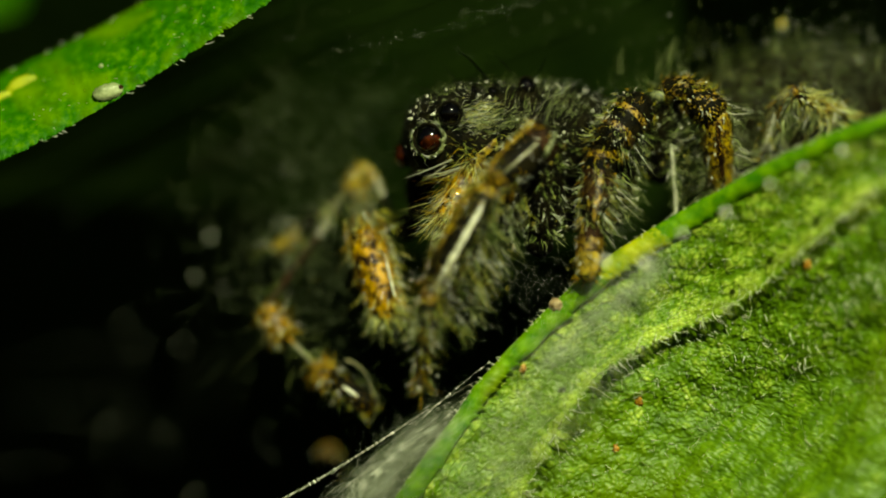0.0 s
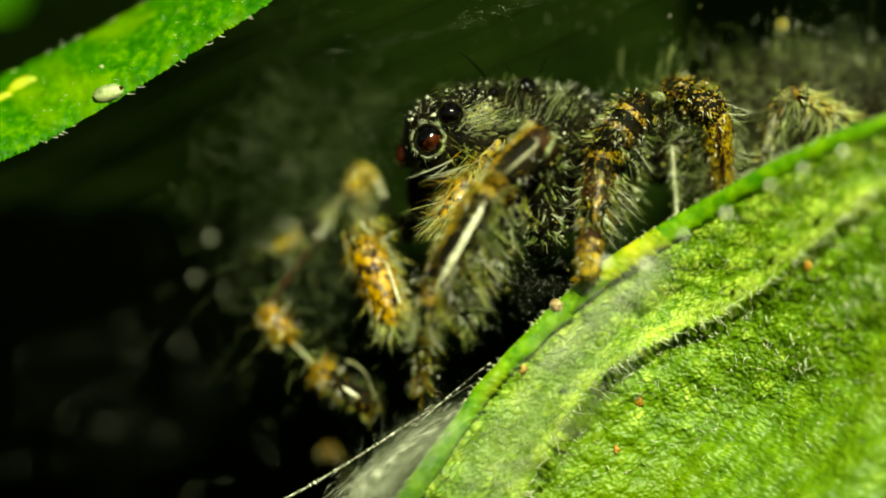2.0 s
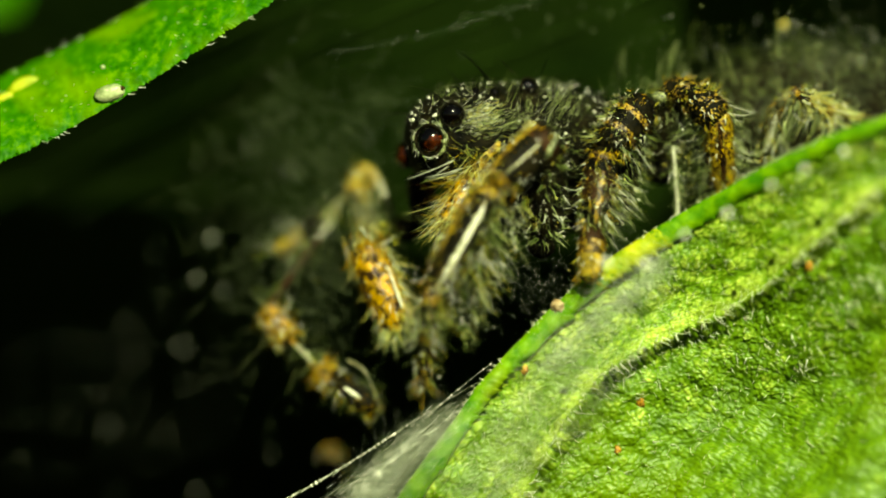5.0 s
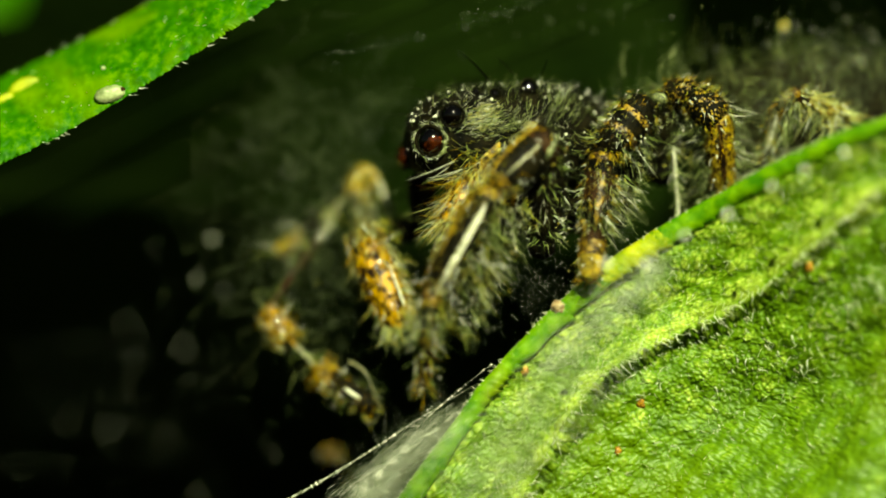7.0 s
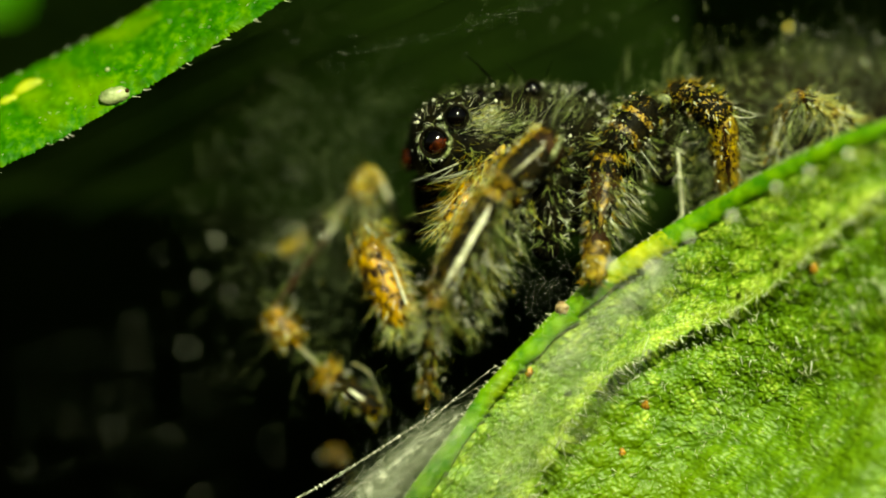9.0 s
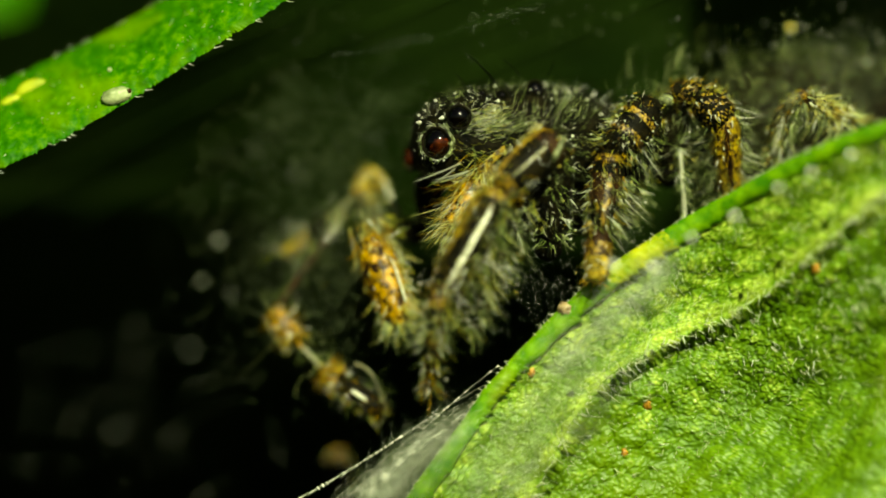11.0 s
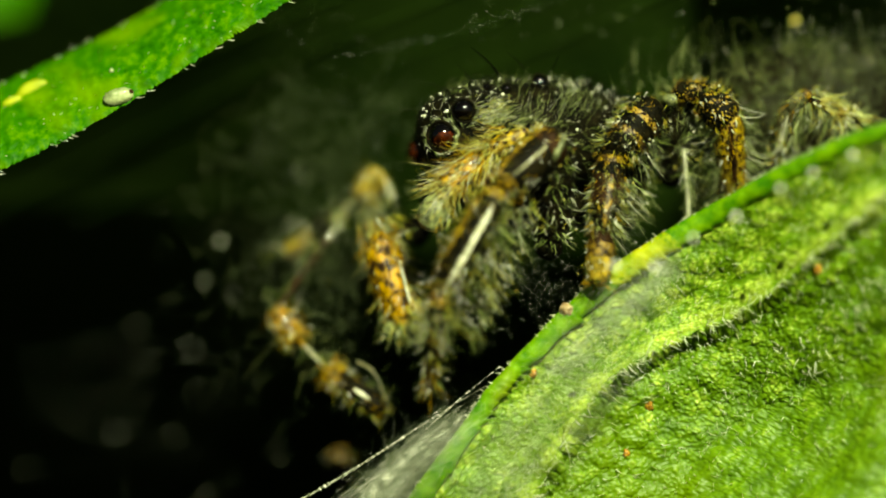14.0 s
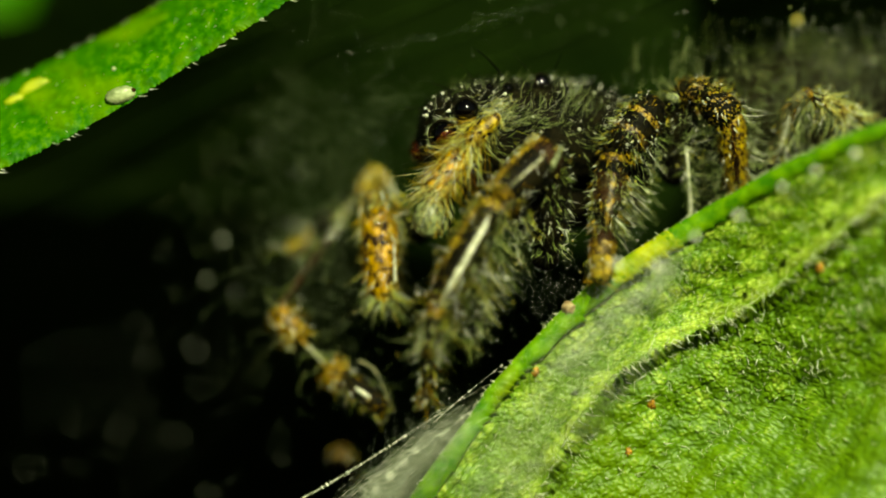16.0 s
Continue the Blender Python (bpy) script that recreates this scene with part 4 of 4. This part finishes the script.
    legs["far_second"] = leg(S, "leg", g(552, 402, 1.1), [
        ("femur", g(556, 398, 1.1), g(486, 448, 1.2), .06, .08, .02, bands((1.01, 5))),
        ("tibia", g(600, 365, 1.1), f4, .030, .026, .0, bands((.3, 4), (1.01, 1))),
        ("patella", g(462, 540, .75), g(510, 600, .68), .065, .085, .03, spotted(7, 1, 14, 14, .4, 11)),
        ("metatarsus", g(508, 596, .68), g(556, 646, .62), .022, .020, .0, bands((.25, 7), (1.01, 4))),
        ("tarsus", g(552, 654, .62), g(596, 672, .55), .06, .07, .02, bands((.7, 7), (1.01, 0))),
        ("tarsus_tip", g(586, 668, .56), g(664, 728, .45), .07, .075, .03, bands((1.01, 0))),
        # thin white limb drawn as the glint on the glossy dark tip
        ("tip_glint", g(606, 684, .42), g(640, 706, .40), .009, .007, .007, bands((1.01, 3)))], [
        (g(556, 398, 1.1), g(486, 448, 1.2), .06, .08, G(160, (.1, .3), lean=.5)),
        (g(560, 395, 1.1), f4, .07, .055, dict(count=90, length=(.1, .3), mats=[0, 3, 3], lean=.4)),
        (g(462, 540, .75), g(510, 600, .68), .065, .085, dict(count=300, length=(.04, .13), mats=[4, 4, 1, 3, 4], lean=.3)),
        (g(474, 556, .74), g(506, 598, .68), .075, .09, dict(count=260, length=(.03, .07), mats=[4, 4, 1, 4], arc=(-100, 100), lean=.8, rad=.012)),
        (g(560, 652, .62), g(606, 674, .55), .075, .08, dict(count=170, length=(.05, .13), mats=[4, 4, 1, 4], arc=(-120, 120), lean=-.3, rad=.012, span=(0, .6))),
        (g(462, 540, .7), g(660, 728, .45), .08, .08, dict(count=120, length=(.12, .34), mats=[2, 0, 3, 3], lean=.2, rad=.004, spread=.6)),
        (g(508, 596, .68), g(556, 646, .62), .035, .03, G(30, (.06, .2), arc=(-180, 180), lean=.4)),
        (g(554, 652, .62), g(664, 728, .45), .07, .075, dict(count=200, length=(.05, .14), mats=[3, 3, 3, 3, 1], lean=.7))], "far leg with orange joints and a glossy dark tip")
    u = np.linspace(0, 1, 30)
    hook = curve(np.array([g(612, 636, .5), g(640, 652, .47), g(657, 686, .44), g(668, 718, .42), g(656, 746, .42), g(640, 738, .42)]), u)
    part("claw_hook", Form().thread(hook, .009 * (1 - .5 * u), 0, 8), [CLEAR], legs["far_second"], "glassy hook at the end of the leg")
    sp = Form()
    for x, y, dx, dy, ln in ((470, 600, -70, 70, .5), (520, 655, -25, 60, .25), (600, 560, -60, 20, .35), (470, 545, -30, -50, .3), (540, 570, 50, -30, .3), (640, 740, 5, 60, .25)):
        sp.fur(g(x, y, .6)[None], np.array([(dx, -8, -dy)], float), ln, .0013, (0, 0, -.1), 2, 5)
    part("long_bristle", sp, FURS, legs["far_second"], "long thin bristles", kind="stuff")
    legs["far_third"] = leg(S, "leg", g(590, 830, 1.6), [
        ("tarsus", g(578, 785, 1.6), g(592, 850, 1.6), .085, .07, .01, bands((.6, 2), (1.01, 1)))], [
        (g(578, 785, 1.6), g(592, 850, 1.6), .09, .08, dict(count=90, length=(.04, .1), mats=[4, 0], lean=.4))], "rusty tip of a far leg")

    # near feeler: golden bristles round a pale bulb; it lifts and falls late in the clip
    pc = g(748, 392, -.16)
    c0, c1 = g(802, 318, -.06), g(748, 416, -.18)
    palp = part("feeler", Form().limb(c0, c1, .10, .09, .03, spotted(7, 2, 12, 14, .5, 13)), SKIN, S, "golden feeler with a fan of fine bristles", pc)
    part("femur", Form().limb(g(862, 250, -.06), g(806, 312, -.08), .06, .085, .01, spotted(6, 1, 8, 10, .3, 9)), SKIN, palp, "golden stalk")
    part("bulb", Form().blob(g(754, 444, -.14), (.14, .11, .17), 0, 22, 28, None, .95, .012), [SOCKET], palp, "pale glassy bulb under its tip")
    pf = Form()
    ax, e1, e2 = frame_of(c0, c1)
    for n, near, length, mats in ((520, .95, (.12, .34), [4, 4, 1, 6, 4, 2, 3, 6]), (420, .8, (.08, .22), [4, 4, 6, 3, 1])):
        u, th = rs.uniform(-.55, near, n), rs.uniform(-3.14, 3.14, n)
        out = e1 * np.cos(th)[:, None] * .8 + e2 * np.sin(th)[:, None]
        way = ax * .9 + out * rs.uniform(.15, 1.2, n)[:, None] + rs.randn(n, 3) * .22
        pf.fur(c0 + (c1 - c0) * u[:, None] + out * .09, way, rs.uniform(*length, n) * (1 - .25 * np.clip(u, 0, 1)), rs.uniform(.0018, .0040, n), np.array((.05, 0, -.12)) + rs.randn(n, 3) * .4, rs.choice(mats, n), 4)
    n = 80
    u, th = rs.uniform(-.2, .95, n), rs.uniform(-2.6, .8, n)
    out = e1 * np.cos(th)[:, None] + e2 * np.sin(th)[:, None]
    pf.fur(c0 + (c1 - c0) * u[:, None] + out * .09, ax + out * rs.uniform(.3, .8, n)[:, None] + rs.randn(n, 3) * .1, rs.uniform(.2, .42, n), .0034, np.array((.05, 0, -.1)) + rs.randn(n, 3) * .15, rs.choice([6, 6, 2, 5], n), 4)
    coat(pf, g(862, 250, -.06), c0, .06, .08, 260, (.05, .16), [6, 1, 2, 3], (-180, 180), .9, .35, .008)
    coat(pf, g(770, 405, -.12), g(752, 470, -.12), .13, .12, 200, (.04, .12), [2, 0, 2, 6, 4], (-180, 180), 1.0, .4, .005)
    part("bristles", pf, FURS, palp, "golden bristles", kind="stuff")

    # far feeler: orange, fringed with pale hairs
    qc = g(672, 512, .44)
    a0, a1 = g(640, 425, .50), g(706, 588, .40)
    base = Form().limb(a0, a1, .15, .12, .04, spotted(7, 1, 7, 11, .32, 6))
    palp2 = part("feeler", base, SKIN, S, "orange bristly feeler on the far side", qc)
    # the feeler's glossy glint, added as a thin white limb
    part("streak", Form().limb(g(684, 470, .29), g(712, 545, .23), .005, .010, .002, bands((1, 0))), [PALE], palp2, "thin white streak for the glint on the feeler")
    pf = Form()
    coat(pf, a0, a1, .16, .14, 360, (.06, .14), [4, 4, 4, 6, 3], (-120, 110), 1.8, .22, .009, (0, 0, -.1), (-.12, .85))
    coat(pf, a0, a1, .11, .11, 260, (.12, .28), [1, 2, 6, 0], (30, 170), .9, .25, .008)
    coat(pf, a0, a1, .11, .11, 140, (.10, .22), [1, 2, 6, 0], (-170, -60), .9, .25, .008)
    coat(pf, a0, a1, .09, .07, 160, (.12, .24), [2, 0, 2, 6], (-180, 180), 1.2, .35, .008, (0, 0, -.2), (.8, 1.0))
    coat(pf, g(650, 395, .5), g(690, 450, .42), .08, .09, 200, (.06, .16), [1, 3, 0, 3], (-180, 180), .5, .3, .008)
    part("bristles", pf, FURS, palp2, "rusty and pale bristles", kind="stuff")
    return S, legs, palp, palp2, main, jaw


# ---- silk ----
def strand(name, p0, p1, rad, sag, label, beads=0, bead=0.012, seed=1, n=60, scatter=0.0):
    rs = np.random.RandomState(seed)
    u = np.linspace(0, 1, n)
    pts = np.asarray(p0) * (1 - u)[:, None] + np.asarray(p1) * u[:, None]
    pts[:, 2] -= sag * 4 * u * (1 - u)
    pts += rs.randn(n, 3) * rad * .25
    ob = part(name, Form().thread(pts, rad * (0.45 + .8 * rs.rand(n))), [SILK], None, label, category="silk")
    if beads:
        # sparkle of the silk, drawn as small white beads
        f = Form()
        for q in rs.rand(beads):
            i = int(q * (n - 1))
            f.blob(pts[i] + rs.randn(3) * (rad + scatter), np.array((1, 1, 1)) * bead * rs.uniform(.4, 1.2), 0, 7, 8)
        o = part("thread_sparkle", f, [GLINT], ob, "tiny white beads for the sparkle along the thread", kind="stuff")
    return ob


def build_silk():
    # the main thread: three fine strands twisted into a cord, thinning towards the leaf
    u = np.linspace(0, 1, 420)
    rs = np.random.RandomState(6)
    axis = np.array([g(440 + 400 * q, 915 - 233 * q + 6 * math.sin(q * 5), -.22) for q in u])
    cord = Form()
    for k in range(3):
        ph = k * 2.094 + u * 95 + 1.2 * np.sin(u * 31)
        w = .013 * (1 - .9 * u)
        cord.thread(axis + np.stack((np.cos(ph) * .5, np.sin(ph), np.cos(ph) * .86), -1) * w[:, None], w * (.45 + .3 * rs.rand(420)), 0, 6)
    # glassy beads of glue along it
    for q in np.linspace(.02, .80, 74) + .004 * rs.randn(74):
        c = axis[int(q * 419)]
        r = (.011 + .012 * rs.rand() ** 2) * (1 - .75 * q)
        cord.limb(c, c + np.array((.83, 0, .55)) * rs.uniform(.015, .032), r, r * .9, .003, None, 8, 8)
    part("silk_thread", cord, [THREAD], None, "taut shiny white silk thread below the spider", category="silk")
    for k, (a, b, c, d, dep) in enumerate(((560, 890, 745, 738, -.2), (600, 890, 790, 720, -.18), (640, 890, 800, 726, -.16), (570, 895, 700, 790, -.2), (660, 880, 830, 700, -.2), (610, 860, 760, 760, -.1))):
        strand("silk_thread", g(a, b, dep), g(c, d, dep - .05), .0008, .01, "fine silk thread beside the leaf margin", 6, .0045, 10 + k)
    for a, b, c, d, k in ((572, 90, 742, 62, 20), (735, 64, 968, -8, 21), (815, 22, 965, 2, 22)):
        strand("silk_thread", g(a, b, .06), g(c, d, .06), .0001, .02, "speckled silk thread under the roof leaf", 20, .0030, k, 60, .03)
    strand("silk_thread", g(1010, 560, -1.6), g(1560, 240, -1.8), .001, .03, "silk thread with droplets above the leaf margin", 0, .02, 31)
    for a, b, r in ((1140, 466, .045), (1208, 414, .035), (1284, 376, .04), (1362, 326, .032), (1420, 297, .034), (1490, 266, .036), (666, 838, .04), (692, 812, .034), (712, 792, .026), (642, 862, .03), (1070, 462, .045)):
        part("droplet", Form().blob(g(a, b, -1.6 if a > 1000 else -.9), (r * .8,) * 3, 0, 12, 14), [GLINT], None, "glassy droplet hanging on a silk thread", category="droplet", group="droplets on the thread")
    strand("silk_thread", g(735, 752, -.25), g(868, 640, -.25), .0009, -.015, "glinting silk thread along the leaf margin", 34, .0075, 24)
    strand("silk_thread", g(640, 850, -.3), g(800, 730, -.25), .0009, .01, "glinting silk thread beside the leaf margin", 30, .0080, 25)
    # pale beads added behind for blurred glint discs, far out of focus
    for k, (a, b, r, d) in enumerate(((372, 420, .10, 1.9), (343, 490, .085, 1.9), (394, 512, .09, 2.0), (322, 612, .07, 3.0), (218, 572, .05, 3.0), (235, 640, .05, 3.1), (188, 755, .06, 3.2), (290, 768, .05, 3.0), (115, 745, .04, 3.2), (30, 822, .07, 3.3), (345, 872, .05, 2.6), (480, 805, .04, 2.0), (245, 375, .05, 3.0), (378, 250, .045, 2.2), (440, 262, .05, 2.2), (535, 158, .04, 1.8), (510, 300, .06, 2.0), (650, 240, .04, 1.4), (250, 600, .03, 3), (1400, 42, .09, 1.2), (1520, 104, .07, 1.2)), 1):
        part("glint_bead", Form().blob(g(a, b, d), np.array((1, .6, 1)) * r * .20 * (0.7 + .6 * ((k * 37) % 10) / 10), 0, 8, 10, None, 1, .12), [SILK], None, "small pale bead for a blurred glint in the shade", category="silk", group="silk knots in the shade")
    # silk specks and fibres under the roof, added as blurred haze, far out of focus
    f = Form()
    rs = np.random.RandomState(91)
    for k in range(330):
        x, y = 560 + rs.randn() * 190, 240 + rs.randn() * 110
        d = rs.uniform(.5, min(3.0, .3 + (2.4 - (441 - y) * .005) / .73))
        c = g(x, y, d)
        f.blob(c, np.array((1, 1, 1)) * rs.uniform(.0012, .0035), 0, 8, 9)
    for k in range(170):
        c = g(1455 + rs.randn() * 85, 105 + rs.randn() * 40, rs.uniform(.6, 1.2))
        f.blob(c, np.array((1, 1, 1)) * rs.uniform(.002, .009), k % 2, 8, 9)
    for k in range(16):
        c = g(1060 + rs.rand() * 300, 85 + rs.randn() * 22, rs.uniform(1.0, 1.4))
        f.blob(c, np.array((1, 1, 1)) * rs.uniform(.003, .009), 1, 8, 9)
    for k in range(30):
        c = g(960 + rs.randn() * 60, 34 + rs.randn() * 20, rs.uniform(.7, 1.0))
        f.blob(c, np.array((1, .6, 1)) * rs.uniform(.003, .011), 1, 8, 9)
    for k in range(210):
        c = g(250 + rs.randn() * 140, 650 + rs.randn() * 130, rs.uniform(2.2, 3.6))
        f.blob(c, np.array((1, 1, 1)) * rs.uniform(.002, .006), 0, 8, 9)
    for k in range(60):
        q = np.array((545 + rs.randn() * 110, 270 + rs.randn() * 85))
        n = 15
        root = g(q[0], q[1], rs.uniform(.6, 1.4)) + rs.randn(n, 3) * np.array((.16, .1, .13))
        f.fur(root, rs.randn(n, 3) + rs.randn(3) * .8, rs.uniform(.08, .4, n), .0009, rs.randn(n, 3) * .4, 1)
    n = 800
    root = g(545, 470, .8) + rs.randn(n, 3) * np.array((.45, .2, .5))
    f.fur(root, rs.randn(n, 3), rs.uniform(.08, .3, n), .0012, rs.randn(n, 3) * .3, 1)
    n = 560
    root = g(1490, 130, .8) + rs.randn(n, 3) * np.array((.32, .2, .2))
    f.fur(root, rs.randn(n, 3) + np.array((0, 0, .6)), rs.uniform(.05, .25, n), .0012, rs.randn(n, 3) * .3, 1)
    for k in range(60):
        f.blob(g(1490 + rs.randn() * 60, 150 + rs.randn() * 35, rs.uniform(.3, .9)), np.ones(3) * rs.uniform(.0015, .004), 0, 6, 8)
    part("haze_specks", f, [SILK, HAZE], None, "pale specks and silk fibres giving the blurred haze behind the spider", category="silk", kind="stuff")
    # thin veil of silk between margin and blade
    f = Form()
    rs = np.random.RandomState(55)
    n = 850
    u = rs.rand(n)
    root = np.array([g(815 + 305 * q ** 1.3, 890 - 380 * q ** 1.3, -1.3) for q in u]) + rs.randn(n, 3) * np.array((.22, .15, .18))
    f.fur(root, np.array((.75, 0, .66)) + rs.randn(n, 3) * .5, rs.uniform(.1, .4, n), .0012, rs.randn(n, 3) * .2, 0)
    n = 380
    u = rs.rand(n)
    root = np.array([g(945 + 215 * q, 660 - 190 * q, -1.5) for q in u]) + rs.randn(n, 3) * np.array((.07, .15, .06))
    f.fur(root, np.array((.75, 0, .66)) + rs.randn(n, 3) * .4, rs.uniform(.1, .35, n), .0013, rs.randn(n, 3) * .2, 0)
    n = 240
    u = rs.rand(n)
    root = np.array([g(600 + 200 * q, 890 - 165 * q, -.3) for q in u]) + rs.randn(n, 3) * np.array((.1, .1, .06))
    f.fur(root, np.array((.80, 0, .60)) + rs.randn(n, 3) * .12, rs.uniform(.02, .12, n), .0016, rs.randn(n, 3) * .1, 0)
    n = 1150
    u = rs.rand(n) ** 1.3
    root = np.array([g(620 + 160 * q, 900 - 150 * q, -.9) for q in u]) + rs.randn(n, 3) * np.array((.12, .35, .075))
    f.fur(root, np.array((.75, 0, .66)) + rs.randn(n, 3) * .35, rs.uniform(.1, .4, n), .0012, rs.randn(n, 3) * .3, np.arange(n) % 2)
    part("silk_veil", f, [SILK, HAZE], None, "thin hazy veil of white silk along the leaf margin", category="silk", kind="stuff")
    # crumpled silk and dust under the body
    f = Form()
    rs = np.random.RandomState(77)
    n = 220
    root = g(950, 470, .15) + rs.randn(n, 3) * np.array((.22, .15, .25))
    f.fur(root, rs.randn(n, 3), rs.uniform(.02, .09, n), .0008, rs.randn(n, 3) * .6, 0)
    for k in range(280):
        f.blob(g(950, 480, .02) + rs.randn(3) * np.array((.24, .10, .22)), np.array((1, 1, 1)) * (.0010 + .0036 * rs.rand() ** 3), 1, 6, 7)
    part("silk_fluff", f, [SILK, GLINT], None, "dusty fluff of white silk under the spider", category="silk", kind="stuff")


build_retreat()
build_blade()
build_strip()
build_corner_leaf()
SPIDER, LEGS, NEAR_PALP, FAR_PALP, MAIN_EYE, JAW = build_spider()
build_silk()


def motions():
    mm = lambda a, b: (a * .005, -b * .005)     # grid steps to mm, right and up
    # the body lifts late in the clip: seconds, right, down
    body = [(0, 0, 0), (13.0, 0, 0), (13.5, 4, -6), (14.0, 5, -13), (14.5, 5, -13), (15.0, 7, -13), (15.5, 5, -12), (16.0, 5, -11)]

    def shift(t):
        for (t0, a0, b0), (t1, a1, b1) in zip(body, body[1:]):
            if t0 <= t <= t1:
                k = (t - t0) / (t1 - t0)
                return np.array((a0 + (a1 - a0) * k, b0 + (b1 - b0) * k))
        return np.array(body[-1][1:])

    def key(ob, rows, parented=True):
        """rows: seconds, right, down (grid steps from home), turn in degrees (clockwise), forward in mm."""
        home = Vector(ob.location)
        out = []
        for t, a, b, turn, fwd in rows:
            d = np.array((a, b), float) - (shift(t) if parented else 0)
            x, z = mm(*d)
            out.append((t, Matrix.Translation(home + Vector((x, -fwd, z)) * MM) @ Matrix.Rotation(radians(turn), 4, "Y")))
        walk(ob, out)

    key(SPIDER, [(t, a, b, 0, 0) for t, a, b in body], False)
    times = [t for t, *_ in body]
    key(LEGS["front"], [(0, 0, 0, 0, 0), (13.0, 0, 0, 0, 0), (13.5, -1, -8, 0, 0), (14.0, -2, -3, 0, 0), (14.5, 1, 13, 0, 0), (15.0, -7, 21, 0, 0), (15.5, -6, 20, 0, 0), (16.0, -12, 19, 0, 0)])
    key(LEGS["far_second"], [(0, 0, 0, 0, 0), (13.0, 0, 0, 0, 0), (13.5, -5, -6, 0, 0), (14.0, 1, -4, 0, 0), (14.5, -2, -7, 0, 0), (15.0, -2, -6, 0, 0), (15.5, -1, -3, 0, 0), (16.0, 0, -3, 0, 0)])
    for k in ("second", "far_front", "far_third"):
        key(LEGS[k], [(t, 0, 0, 0, 0) for t in times])
    for k in ("third", "fourth"):
        key(LEGS[k], [(t, a * .8, b * .15, 0, 0) for t, a, b in body])
    # the depth of the main eye shifts as the spider looks about
    home = Vector(MAIN_EYE.location)
    walk(MAIN_EYE, [(t, Matrix.Translation(home) @ Matrix.Rotation(radians(z), 4, "Z") @ Matrix.Rotation(radians(x), 4, "X"))
                    for t, z, x in ((0, -14, 4), (1.0, -4, 0), (3.5, 0, 0), (6.5, -6, 0), (9.0, 0, 4), (12.5, -12, 0), (16.0, -10, 0))])
    # the jaw swings forward for a moment
    home_jaw = Vector(JAW.location)
    walk(JAW, [(t, Matrix.Translation(home_jaw + Vector((up * .8, back, up)) * MM) @ Matrix.Rotation(radians(tilt), 4, "X"))
               for t, back, up, tilt in ((0, .85, .5, 0), (13.9, .85, .5, 0), (14.3, 0, .04, 0), (14.6, 0, 0, 0), (15.2, 0, 0, 0), (15.6, .06, .05, 0), (16.0, .14, .12, 0))])
    # near feeler
    key(NEAR_PALP, [(0, 32, -8, -4, 0), (2, 34, -6, -3, 0), (4.2, 34, -3, -4, 0), (6.3, 34, -3, -4, 0), (9.2, 32, -3, -3, 0), (11.3, 31, -3, -4, 0), (12.0, 28, -9, -3, .02), (12.5, 20, -26, 4, .05),
                    (12.8, -16, -48, 10, .08), (13.0, -18, -56, 11, .1), (13.5, 8, -36, 7, .05), (14.0, 14, -74, 20, .15), (14.5, 38, -106, 24, .2), (15.0, 58, -122, 25, .2),
                    (15.5, 2, -74, 13, .2), (16.0, -12, -62, 5, .2)])
    key(FAR_PALP, [(0, -8, -21, 7, 0), (0.5, -3, -3, 0, 0), (1.0, 4, -3, 0, 0), (1.5, -3, -9, 2, 0), (2.0, -3, -8, 2, 0), (3.0, -5, -7, 0, 0), (3.5, 2, -1, 0, 0), (4.2, -2, 0, 0, 0), (6.5, 1, 2, 0, 0),
                   (7.0, 1, -6, 0, 0), (8.0, 1, 1, 0, 0), (9.0, -2, -9, 0, 0), (11.5, -6, -17, 3, 0), (12.0, -2, -15, 3, 0), (12.5, -13, -33, 12, 0), (13.0, -8, -28, 10, 0), (13.5, 3, -5, -1, 0),
                   (14.0, 0, -19, 6, 0), (14.5, -9, -38, 8, 0), (15.0, -15, -49, 11, 0), (15.5, -12, -45, 14, 0), (16.0, -22, -60, 19, 0)])


motions()
